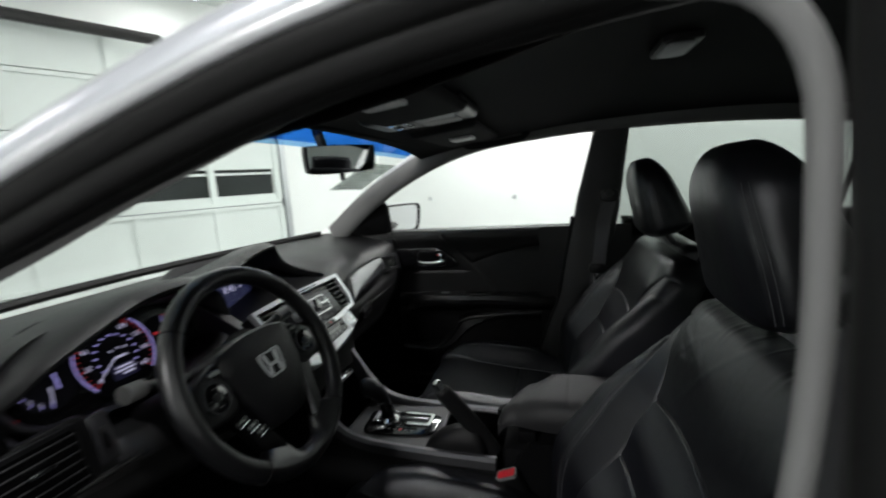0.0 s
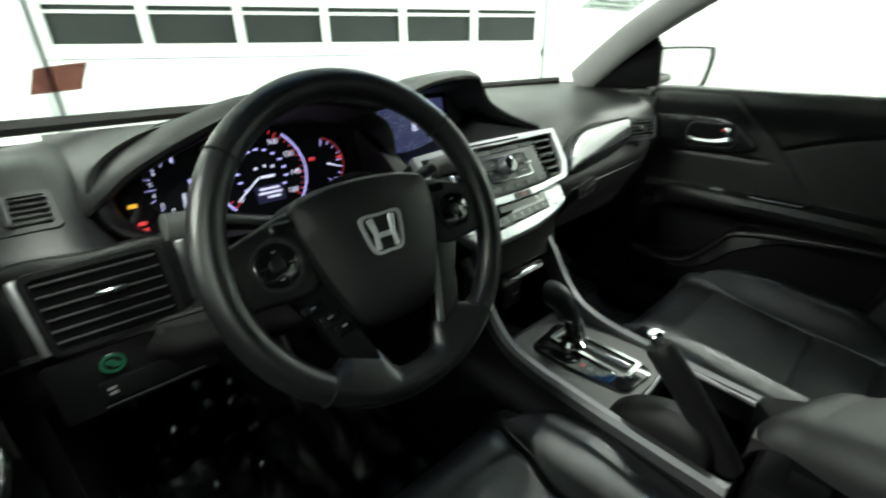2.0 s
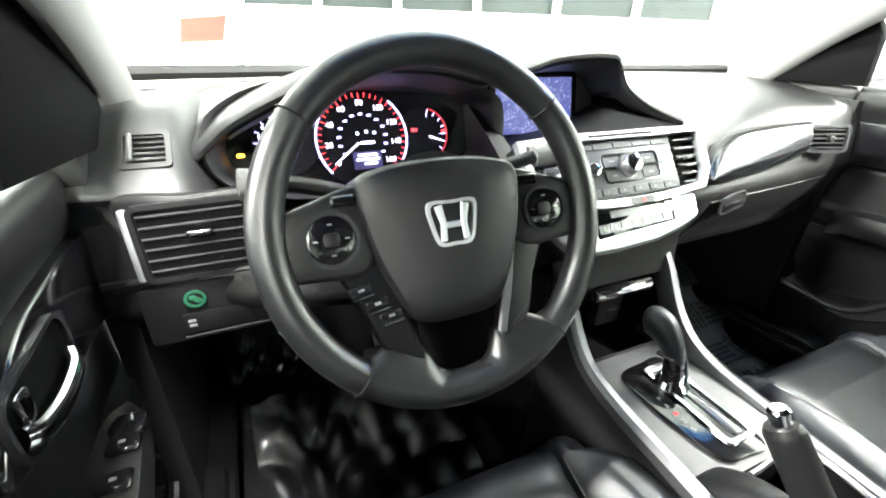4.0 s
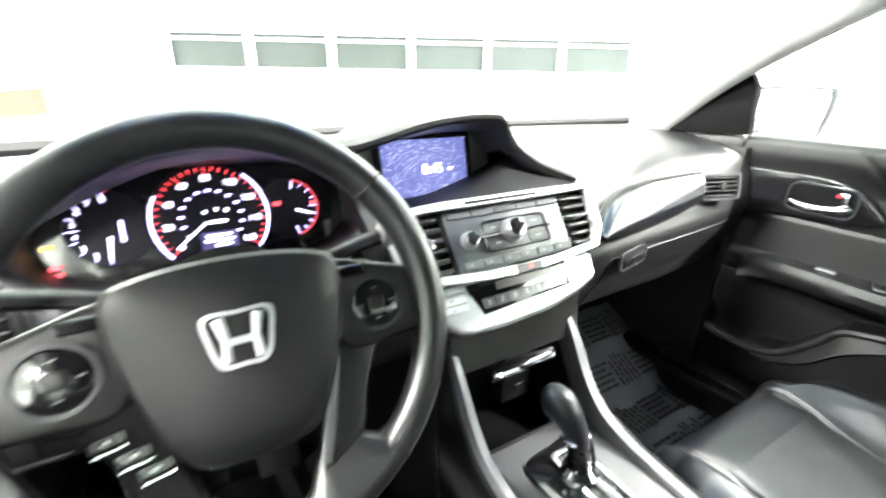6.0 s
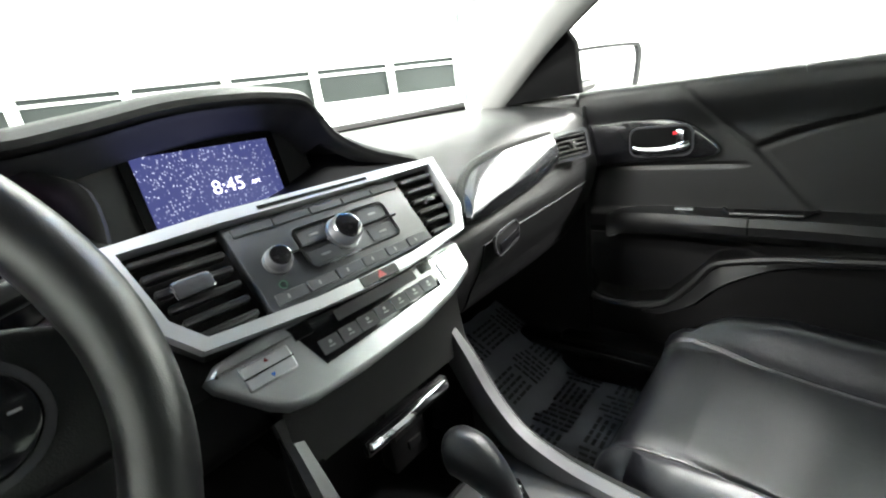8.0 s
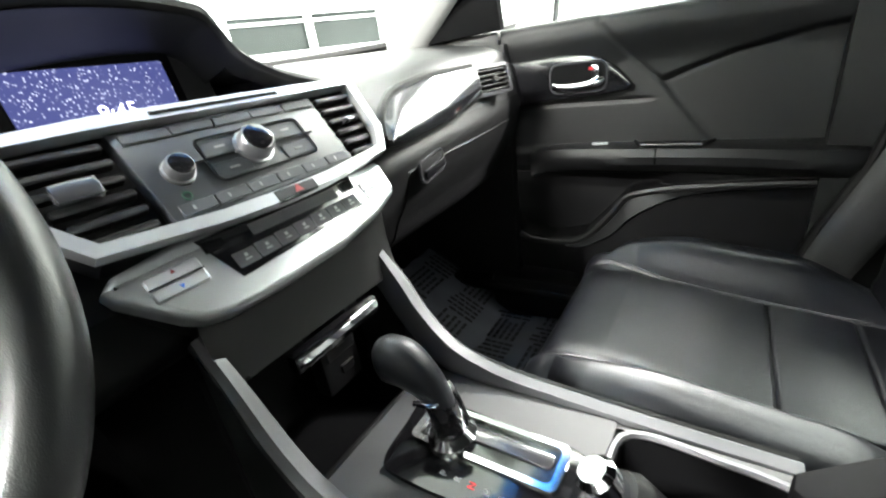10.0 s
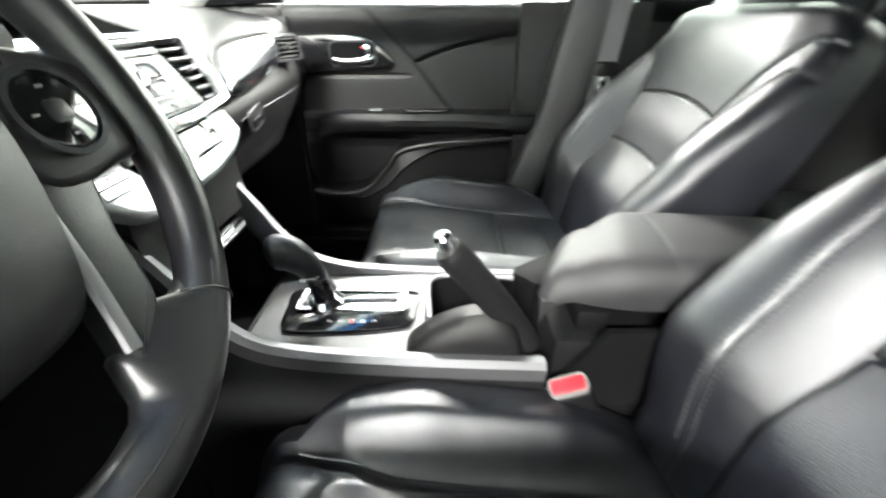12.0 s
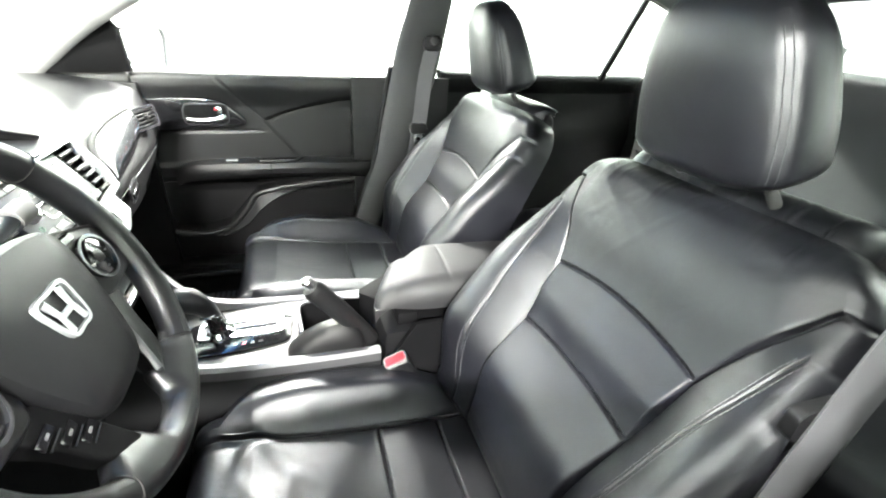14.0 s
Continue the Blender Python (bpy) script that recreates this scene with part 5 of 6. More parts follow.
# ---- steering wheel ----
def build_wheel():
    a = radians(25)
    m = frame_of((-0.368, 0.195, 0.925), (1, 0, 0), (0, math.sin(a), math.cos(a)))
    wheel = thing("steering_wheel", (-0.368, 0.195, 0.925), "black leather three-spoke steering wheel with airbag pad", "steering wheel")
    rim_m = m @ pose(0, 0, -0.027) @ Matrix.Diagonal((1.06, 1.06, 1.0, 1.0))   # the rim lies a little in front of the pad's base
    ring_pts = [(0.149 * math.cos(t), 0.149 * math.sin(t), 0) for t in np.linspace(0, 2 * np.pi, 96, endpoint=False)]
    make("rim", moved(tube(ring_pts, 0.0142, 18, closed=True, flat=1.12), rim_m), WHEEL_LEATHER, wheel, "black leather wheel rim")
    for t in (40, 140, 231, 309):
        q = radians(t)
        c = np.array([0.149 * math.cos(q), 0.149 * math.sin(q), 0])
        d = np.array([math.cos(q), math.sin(q), 0])
        seam = [c + 0.0151 * (math.cos(w) * d + 1.12 * math.sin(w) * np.array([0, 0, 1])) for w in np.linspace(0, 2 * np.pi, 20, endpoint=False)]
        make("rim_seam", moved(tube(seam, 0.0009, 5, closed=True), rim_m), RUBBER, wheel, "dark rim seam")
    m = m @ pose(0, 0, -0.034)
    pad = 1.10 * smooth_line([(-0.074, 0.040), (-0.05, 0.052), (0.0, 0.056), (0.05, 0.052), (0.074, 0.040), (0.072, 0.0), (0.058, -0.045), (0.038, -0.078), (0.0, -0.084), (-0.038, -0.078), (-0.058, -0.045), (-0.072, 0.0)], 72, closed=True)
    lev = [np.c_[pad * k, np.full(72, z)] for k, z in ((1.0, -0.045), (1.0, -0.002), (0.985, 0.006), (0.93, 0.012), (0.75, 0.016), (0.5, 0.018), (0.2, 0.019))]
    hub = make("airbag_pad", moved(rings(lev), m), PAD, wheel, "black airbag pad")
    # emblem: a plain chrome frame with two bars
    eo = smooth_line([(-0.023, 0.019), (0.0, 0.020), (0.023, 0.019), (0.0225, 0.0), (0.016, -0.019), (0.0, -0.0205), (-0.016, -0.019), (-0.0225, 0.0)], 40, closed=True)
    make("emblem_frame", ring(eo, eo * 0.86, 0.004, m, 0.0185), SILVER, hub, "chrome emblem frame")
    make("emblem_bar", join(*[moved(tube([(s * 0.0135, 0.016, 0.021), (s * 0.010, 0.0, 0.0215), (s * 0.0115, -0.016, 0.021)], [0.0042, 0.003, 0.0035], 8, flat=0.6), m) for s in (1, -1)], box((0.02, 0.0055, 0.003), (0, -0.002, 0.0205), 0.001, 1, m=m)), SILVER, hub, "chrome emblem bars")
    make("hub_back", moved(rings([np.c_[np.array(oval(r, r, 32)), np.full(32, z)] for r, z in ((0.055, -0.11), (0.06, -0.04), (0.07, -0.012))]), m), HARD, wheel, "black column cover")
    hub_m = m
    for s in (1, -1):
        m = hub_m @ pose(s * 0.07, 0, 0) @ pose(0, 0, 0, 0, -s * 4, 0) @ pose(-s * 0.07, 0, 0)
        sp = [(s * 0.070, 0.040), (s * 0.118, 0.034), (s * 0.153, 0.016), (s * 0.153, -0.026), (s * 0.122, -0.034), (s * 0.075, -0.030)]
        spoke = make("spoke", prism(smooth_line(sp, 36, closed=True), 0.020, 0.006, 3, m=m, z=-0.016), HARD, wheel, "black spoke with control buttons")
        cx = s * 0.108
        make("button_ring", ring(oval(0.0245, 0.0245, 36, cx, 0.0), oval(0.0212, 0.0212, 36, cx, 0.0), 0.006, m, 0.002), STRIP, spoke, "grey button ring")
        make("button_pad", prism(oval(0.0205, 0.0205, 36, cx, 0.0), 0.006, 0.002, m=m, z=0.001), GLOSS, spoke, "round glossy control pad")
        make("button_center", prism(rounded(0.014, 0.012, 0.004, cx=cx, cy=0), 0.002, 0.001, m=m, z=0.006), HARD, spoke)
        make("button_mark", join(*[box((0.004, 0.0012, 0.0005), (cx + dx, dy, 0.0076), m=m) for dx, dy in ((0, 0.013), (0, -0.013), (0.0135, 0), (-0.0135, 0))]), WHITE_PLASTIC, spoke)
        make("upper_button", box((0.024, 0.010, 0.004), (s * 0.092, 0.031, 0.005), 0.002, 1, m=m), GLOSS, spoke)
        m = rim_m @ pose(0, -0.035, -0.010, -4, 0, 0) @ pose(0, 0.035, 0)
        arm = [(s * 0.060, -0.030), (s * 0.098, -0.026), (s * 0.084, -0.062), (s * 0.070, -0.100), (s * 0.038, -0.116), (s * 0.046, -0.080)]
        make("lower_arm", prism(smooth_line(arm, 40, closed=True), 0.016, 0.004, 3, m=m, z=-0.010), MATT if s < 0 else HARD, wheel, "black lower arm with buttons" if s < 0 else "satin black lower arm")
    make("arm_edge", moved(tube(smooth_line([(0.061, -0.034, -0.004), (0.052, -0.070, -0.002), (0.040, -0.108, 0.000)], 14), [0.0048] * 14, 8, flat=0.6), rim_m), RAIL, wheel, "satin grey edge strip of the lower arm")
    # leather web of the lower rim: wide where the arms meet it, narrow between them
    turn = np.linspace(-46, 46, 93)
    inner = np.interp(np.abs(turn), [0, 8, 12, 15, 18, 26, 33, 36, 39, 46], [0.1335, 0.1325, 0.128, 0.119, 0.112, 0.110, 0.113, 0.120, 0.132, 0.138])
    web = []
    for t, q in zip(turn, inner):
        d = np.array([math.sin(radians(t)), -math.cos(radians(t)), 0.0])
        back = -0.010 * (0.149 - q) / 0.037
        web.append([d * r + np.array([0, 0, z]) for r, z in ((0.150, 0.0150), (0.143, 0.0146), (q * 0.5 + 0.0715, 0.0105 + back * 0.4), (q + 0.004, 0.0072 + back * 0.9), (q + 0.001, 0.0045 + back), (q, back), (q + 0.001, back - 0.006), (q + 0.005, back - 0.009), (0.143, -0.0140), (0.150, -0.0145))])
    make("rim_web", moved(rings(web), rim_m), WHEEL_LEATHER, wheel, "black leather web of the lower rim")
    m = rim_m @ pose(0, -0.04, -0.006, -3, 0, 0) @ pose(0, 0.04, 0)
    for k, (bx, by) in enumerate(((-0.084, -0.045), (-0.072, -0.058), (-0.062, -0.070))):
        make("phone_button", box((0.020, 0.008, 0.003), (0, 0, 0), 0.001, 1, m=m @ pose(bx, by, 0.003, 0, 0, 8)), GLOSS, wheel)
        make("button_mark", box((0.005, 0.002, 0.001), (0, 0, 0), m=m @ pose(bx, by, 0.0047, 0, 0, 8)), WHITE_PLASTIC, wheel)
        make("button_edge", box((0.018, 0.0012, 0.002), (0, 0, 0), m=m @ pose(bx + 0.001, by - 0.006, 0.0045, 0, 0, 8)), CHROME, wheel)
    m = hub_m
    # stalks behind
    for s in (-1, 1):
        st = thing("column_stalk", m @ Vector((s * 0.05, 0.03, -0.06)), "black steering column stalk with grey tip", "stalk", "column stalks")
        p = [m @ Vector(q) for q in ((s * 0.05, 0.034, -0.065), (s * 0.10, 0.050, -0.060), (s * 0.145, 0.060, -0.052))]
        make("stalk", tube(smooth_line(p, 10), 0.010, 10, flat=0.8), HARD, st)
        q = [m @ Vector(w) for w in ((s * 0.145, 0.060, -0.052), (s * 0.172, 0.062, -0.048))]
        make("tip", tube(smooth_line(q, 6), 0.0125, 12), PILLAR, st, "grey stalk tip")
    col = thing("steering_column", (-0.368, 0.36, 0.84), "black steering column shroud", "steering column")
    make("shroud", moved(rings([np.c_[np.array(rounded(0.12, 0.11, 0.03)) + np.array([0, dy]), np.full(20, z)] for dy, z in ((-0.01, -0.05), (-0.012, -0.12), (-0.015, -0.24))]), m), HARD, col)


build_wheel()


# ---- centre console ----
def build_console():
    con = thing("center_console", (0, 0.1, 0.26), "dark grey center console with satin silver rails", "center console")
    path = [(0.338, 0.760), (0.305, 0.715), (0.272, 0.665), (0.235, 0.632), (0.18, 0.617), (0.10, 0.610), (0.0, 0.605), (-0.10, 0.602)]
    line = smooth_line(path, 50)
    deck = [[(x, y, z - 0.012) for x in np.linspace(-0.105, 0.105, 5)] for y, z in smooth_line([(0.285, 0.605), (0.20, 0.608), (0.10, 0.606), (-0.06, 0.603)], 14)]
    for s in (1, -1):
        prof = [(s * 0.122, -0.02), (s * 0.125, 0.0), (s * 0.118, 0.006), (s * 0.106, 0.004), (s * 0.100, -0.012), (s * 0.104, -0.03)]
        r = []
        for i, (y, z) in enumerate(line):
            a, b = line[max(i - 1, 0)], line[min(i + 1, 49)]
            d = (b - a) / np.linalg.norm(b - a)
            n = np.array([-d[1], d[0]])
            n = n if n[1] > 0 or n[0] < 0 else -n
            if n[1] < 0:
                n = -n
            taper = min(1.0, 0.65 + i * 0.03)
            shift, sink = (0.012, 0.012 * float(step(0.30, 0.16, y))) if s > 0 else (0.0, 0.0)
            r.append([(s * 0.114 + (px - s * 0.114) * taper - shift, y + n[0] * pz, z + n[1] * pz - sink) for px, pz in prof])
        make("rail", rings(r), RAIL, con, "satin silver console rail")
        wallp = [[(s * 0.122, y, z - 0.015), (s * 0.122, y + 0.02 * (z > 0.65), 0.27), (s * 0.108, y + 0.02 * (z > 0.65), 0.27), (s * 0.108, y, z - 0.02)] for y, z in line]
        make("side_panel", rings(wallp), SOFT, con, "black console side")
    make("deck", join(slab(-0.106, 0.091, 0.045, 0.272, 0.575, 0.596), slab(-0.106, -0.090, -0.10, 0.045, 0.575, 0.594), slab(0.080, 0.091, -0.10, 0.045, 0.575, 0.594)), CONSOLE, con, "dark grey console deck", smooth=False)
    make("pocket_floor", join(slab(-0.106, 0.106, 0.272, 0.40, 0.545, 0.560), slab(-0.106, 0.106, 0.395, 0.41, 0.27, 0.74)), MATT, con, "dark pocket floor", smooth=False)
    make("deck_lip", tube([(-0.10, 0.272, 0.596), (0.10, 0.272, 0.596)], 0.003, 6), HARD, con)
    make("cup_well", slab(-0.09, 0.085, -0.10, 0.038, 0.50, 0.51), MATT, con, "dark open cup well", smooth=False)
    make("well_wall", slab(-0.09, 0.085, 0.038, 0.0445, 0.50, 0.594), MATT, con, smooth=False)
    make("well_wall", slab(0.079, 0.0845, -0.10, 0.0375, 0.511, 0.594), MATT, con, smooth=False)
    make("well_rim", tube(smooth_line([(-0.025, 0.038, 0.597), (0.075, 0.036, 0.597), (0.078, -0.05, 0.598), (0.07, -0.10, 0.60)], 20), 0.004, 6), RAIL, con)
    # shift plate
    mp = frame_of((-0.006, 0.147, 0.596), (1, 0, 0), (0, 1, 0.0))
    plate = make("shift_plate", prism(smooth_line([(-0.050, 0.060), (-0.042, 0.084), (0.0, 0.090), (0.046, 0.086), (0.047, 0.0), (0.042, -0.086), (0.0, -0.091), (-0.030, -0.086), (-0.041, -0.060), (-0.049, 0.0)], 60, closed=True), 0.005, 0.0015, m=mp), GLOSS, con, "glossy black shift plate")
    make("plate_frame", ring(rounded(0.052, 0.150, 0.008, cx=0.016), rounded(0.040, 0.136, 0.006, cx=0.016), 0.005, mp, 0.0048), CHROME, plate, "chrome slot frame")
    make("slot", prism(rounded(0.041, 0.137, 0.006, cx=0.016), 0.002, m=mp, z=0.0045), GLOSS, plate, "glossy slot cover")
    make("slot_ridge", prism(rounded(0.016, 0.128, 0.005, cx=0.020), 0.003, 0.001, m=mp, z=0.0062), STRIP, plate, "grey metallic slide cover")
    for k, (ch, mat_c) in enumerate((("P", WHITE_PLASTIC), ("R", WHITE_PLASTIC), ("N", RED), ("D", WHITE_PLASTIC), ("S", WHITE_PLASTIC))):
        write(ch, 0.0095, mp @ pose(-0.030, 0.022 - k * 0.0145, 0.0055, 0, 0, 0), mat_c, plate)
    # storage box with padded armrest lid
    make("box", box((0.19, 0.36, 0.34), (0.0, -0.29, 0.45), 0.02), MATT, con, "black storage box")
    make("box_front", prism([(-0.10, 0.54), (-0.17, 0.645), (-0.25, 0.645), (-0.25, 0.5), (-0.06, 0.5)], 0.012, 0.003, m=frame_of((-0.112, 0, 0), (0, 1, 0), (0, 0, 1))), MATT, con, "black slanted box end")
    lid = lambda a, b: 0.014 * (1 - (a / 0.1) ** 2) + 0.006 * bump_at(b, 0.2, 0.15) - 0.030 * step(0.25, 0.37, b) ** 1.5 - 0.0015 * bump_at(b, 0.225, 0.0025)
    form, faces = pillow(lambda y: 0.092 - 0.022 * step(0.24, 0.37, y) ** 1.5, 0.0, 0.37, lid, 0.040, 0.045, 60, 80)
    form[:, 1] -= step(0.18, 0.36, form[:, 1]) * np.clip(0.42 * (form[:, 0] + 0.045), -0.004, 0.06)
    make("armrest", moved((form, faces), frame_of((0.012, -0.475, 0.692), (1, 0, 0), (0, 1, 0.02))), LID, con, "black leather padded armrest lid")
    make("box_side", prism([(0.050, -0.084), (0.066, -0.086), (0.126, -0.165), (0.126, -0.26), (0.02, -0.26), (0.02, -0.112)], 0.07, 0.004, m=pose(0, 0, 0.555)), MATT, con, "black console corner under the lid")
    make("lid_hinge", box((0.14, 0.04, 0.03), (-0.005, -0.162, 0.632), 0.006), MATT, con)

    lever = thing("gear_lever", (0.005, 0.195, 0.605), "black leather gear lever with chrome collar", "gear lever")
    make("collar", tube([(0.004, 0.184, 0.600), (0.004, 0.184, 0.606), (0.004, 0.185, 0.612)], [0.027, 0.026, 0.019], 20), CHROME, lever, "chrome collar")
    make("boot", tube(smooth_line([(0.004, 0.185, 0.604), (0.004, 0.188, 0.628), (0.003, 0.194, 0.650)], 8), np.linspace(0.0165, 0.0145, 8), 16), GLOSS, lever, "glossy black lever sleeve")
    make("trim_line", tube(smooth_line([(0.019, 0.172, 0.612), (0.022, 0.182, 0.635), (0.021, 0.192, 0.655)], 8), 0.003, 6), CHROME, lever, "chrome sleeve edge")
    stem = smooth_line([(0.004, 0.190, 0.634), (0.003, 0.196, 0.655), (0.000, 0.207, 0.673), (-0.002, 0.222, 0.685), (-0.004, 0.237, 0.688), (-0.005, 0.247, 0.686)], 28)
    make("knob", tube(stem, np.interp(np.linspace(0, 1, 28), [0, 0.2, 0.4, 0.6, 0.8, 0.92, 0.98, 1], [0.0150, 0.0165, 0.0205, 0.0245, 0.0245, 0.0195, 0.011, 0.004]), 20, up=(1, 0, 0), flat=0.92), LEATHER, lever, "black leather knob")
    make("knob_band", tube(smooth_line([(-0.015, 0.208, 0.651), (-0.011, 0.190, 0.652), (0.004, 0.182, 0.652), (0.018, 0.188, 0.650), (0.021, 0.204, 0.646)], 14), 0.0028, 8), CHROME, lever, "chrome knob band")

    brake = thing("hand_brake", (-0.075, -0.06, 0.60), "black hand brake lever pulled up, with chrome button", "hand brake")
    body = [(-0.062, -0.085, 0.585), (-0.068, -0.07, 0.618), (-0.080, -0.04, 0.668), (-0.097, 0.0, 0.728), (-0.103, 0.014, 0.748)]
    make("grip", tube(smooth_line(body, 24), np.interp(np.linspace(0, 1, 24), [0, 0.3, 0.9, 1], [0.019, 0.0165, 0.016, 0.013]), 14, flat=1.15), SOFT, brake, "black grip")
    make("button", tube([(-0.102, 0.012, 0.746), (-0.106, 0.020, 0.763), (-0.1065, 0.0215, 0.766)], [0.010, 0.010, 0.007], 12), CHROME, brake, "chrome release button")
    boot = [[(-0.076 + r * cx, y, z0 + hh) for cx, hh in ((-1, 0), (-0.97, 0.45 * h), (-0.75, 0.82 * h), (-0.35, h), (0.35, h), (0.75, 0.82 * h), (0.97, 0.45 * h), (1, 0))] for y, z0, h, r in smooth_line([(0.064, 0.592, 0.004, 0.020), (0.055, 0.592, 0.018, 0.026), (0.03, 0.592, 0.040, 0.029), (0.0, 0.592, 0.055, 0.030), (-0.035, 0.592, 0.060, 0.030), (-0.06, 0.592, 0.052, 0.029), (-0.072, 0.592, 0.030, 0.028), (-0.076, 0.592, 0.006, 0.027)], 24)]
    make("boot", rings(boot), KNEE, brake, "black moulded brake cover")

    for s, xc in ((-1, -0.113), (1, 0.125)):
        bk = thing("belt_buckle", (xc, -0.155, 0.54), "black seat belt buckle with red release button", "belt buckle", "belt buckles")
        mb = pose(xc + 0.014 * s, -0.140, 0.552 if s < 0 else 0.485, -24, 10 * s, 0)
        make("shell", box((0.026, 0.046, 0.075), (0, 0, 0), 0.007, 3, m=mb), HARD, bk)
        make("shell_rim", ring(rounded(0.025, 0.045, 0.008), rounded(0.019, 0.039, 0.006), 0.006, mb, 0.0355), WHITE_PLASTIC, bk, "pale buckle rim")
        make("release_button", box((0.0185, 0.0385, 0.014), (0, 0, 0.0365), 0.003, m=mb), RED, bk, "red release button")
        make("stalk", box((0.012, 0.030, 0.10), (0, 0, -0.08), 0.004, m=mb), RUBBER, bk, "black buckle stalk")


build_console()


# ---- seats ----
def build_seat(xc, label, dy):
    seat = thing("front_seat", (xc, -0.02, 0.26), label, "car seat", "front seats")
    # cushion: x across, y to the front, z up
    mc = frame_of((xc, dy, 0.50), (1, 0, 0), (0, 1, 0))

    rng = random.Random(11 if xc < 0 else 5)
    folds = [(rng.uniform(-0.15, 0.15), rng.uniform(0.03, 0.19), math.cos(q), math.sin(q), rng.uniform(0.03, 0.08), rng.uniform(-0.0034, 0.0034) * (1.0 if xc < 0 else 0.12)) for q in [rng.uniform(-0.5, 1.1) for _ in range(26)]]

    def cushion(x, y):
        ax = np.abs(x)
        z = np.interp(y, [-0.26, -0.15, 0.0, 0.12, 0.20], [0.012, 0.018, 0.034, 0.052, 0.050])
        z = z + 0.056 * step(0.125, 0.185, ax) * (0.10 + 0.90 * step(-0.255, -0.10, y)) * (1 - 0.55 * step(0.02, 0.19, y)) - 0.014 * step(0.19, 0.25, ax)
        ins = 1 - step(0.118, 0.13, ax)
        z = z - 0.0055 * bump_at(ax, 0.127 + 0.02 * step(0.05, 0.2, y), 0.0022) - 0.005 * ins * (bump_at(y, -0.075, 0.0024) + bump_at(y, -0.18, 0.0024))
        z = z + 0.005 * ins * (bump_at(y, -0.128, 0.045) + bump_at(y, 0.03, 0.09))
        for fx, fy, tx, ty, long, deep in folds:
            u, w = (x - fx) * tx + (y - fy) * ty, (y - fy) * tx - (x - fx) * ty
            z = z + deep * np.exp(-(((w + 4 * u * u) / 0.013) ** 2) - (u / long) ** 2)
        return z
    make("cushion", pillow(lambda y: 0.25 - 0.012 * step(0.02, 0.12, y) - 0.05 * step(0.09, 0.20, y) ** 2, -0.27, 0.215, cushion, 0.045, 0.10, *((230, 230) if xc < 0 else (170, 170)), mc), LEATHER, seat, "black leather seat cushion with sewn seams")
    for side in (-1, 1):
        run = [mc @ Vector((side * (float(0.131 + 0.02 * step(0.05, 0.2, q))), q, float(cushion(np.array(side * (0.131 + 0.02 * float(step(0.05, 0.2, q)))), np.array(q))) + 0.001)) for q in np.linspace(-0.20, 0.165, 40)]
        make("piping", tube(run, 0.0022, 6), LEATHER, seat, "black leather piping")
    make("seat_base", box((0.44, 0.42, 0.16), (xc, -0.04 + dy, 0.34), 0.02), HARD, seat, "black seat base and rails")
    # backrest: x across, y up along the back, z to the front
    lean = radians(27)
    mb = frame_of((xc, -0.262 + dy, 0.52), (-1, 0, 0), (0, -math.sin(lean), math.cos(lean)))

    fine = (280, 300) if xc < 0 else (170, 180)

    def wide(y):
        w = np.interp(y, [0, 0.1, 0.2, 0.30, 0.40, 0.46, 0.52], [0.235, 0.256, 0.266, 0.266, 0.256, 0.248, 0.242])
        drop = np.clip((y - 0.435) / 0.075, 0, 1)
        return w - 0.075 * (1 - np.sqrt(np.clip(1 - drop**2, 0.02, 1)))

    def seam_x(y):
        return np.interp(y, [0, 0.1, 0.2, 0.31, 0.345, 0.38, 0.42, 0.46, 0.55], [0.112, 0.122, 0.128, 0.142, 0.155, 0.172, 0.195, 0.215, 0.25])

    def second_x(y):
        return np.interp(y, [0, 0.06, 0.15, 0.29, 0.38, 0.45, 0.55], [0.150, 0.160, 0.178, 0.196, 0.213, 0.234, 0.26])

    pleats = [(rng.uniform(-0.2, 0.2), rng.uniform(0.002, 0.005), rng.uniform(0.015, 0.035)) for _ in range(22)]

    def back(x, y):
        ax = np.abs(x)
        sx = seam_x(y)
        z = 0.02 + 0.028 * bump_at(y, 0.10, 0.10) + 0.010 * bump_at(y, 0.44, 0.09) - 0.040 * step(0.46, 0.53, y) ** 2
        u = np.clip((ax - sx) / np.maximum(0.250 - sx, 0.03), 0, 1)
        z = z + 0.058 * np.sin(0.62 * np.pi * u) * (1 - 0.97 * step(0.23, 0.43, y)) * (0.55 + 0.45 * step(0.0, 0.14, y))
        z = z - 0.022 * step(0.15, 0.25, ax) * step(0.36, 0.47, y)
        ins = 1 - step(-0.008, 0.004, ax - sx)
        z = z - 0.0045 * bump_at(ax, sx, 0.0020) - 0.003 * bump_at(ax, second_x(y), 0.0018) * (1 - step(0.42, 0.47, y))
        sag1, sag2 = 0.205 + 0.010 * (1 - (ax / 0.13) ** 2), 0.315 + 0.016 * (1 - (ax / 0.14) ** 2)
        z = z - 0.005 * ins * (bump_at(y, sag1, 0.0021) + bump_at(y, sag2, 0.0021))
        for px, pw, pl in pleats:
            z = z + (0.0011 if xc < 0 else 0.0) * np.exp(-(((x - px) / pw) ** 2) - ((y - 0.505) / pl) ** 2)
        z = z + (0.85 if xc < 0 else 0.45) * ins * (0.015 * bump_at(y, 0.265, 0.042) + 0.013 * bump_at(y, 0.12, 0.06) + 0.006 * bump_at(y, 0.41, 0.06))
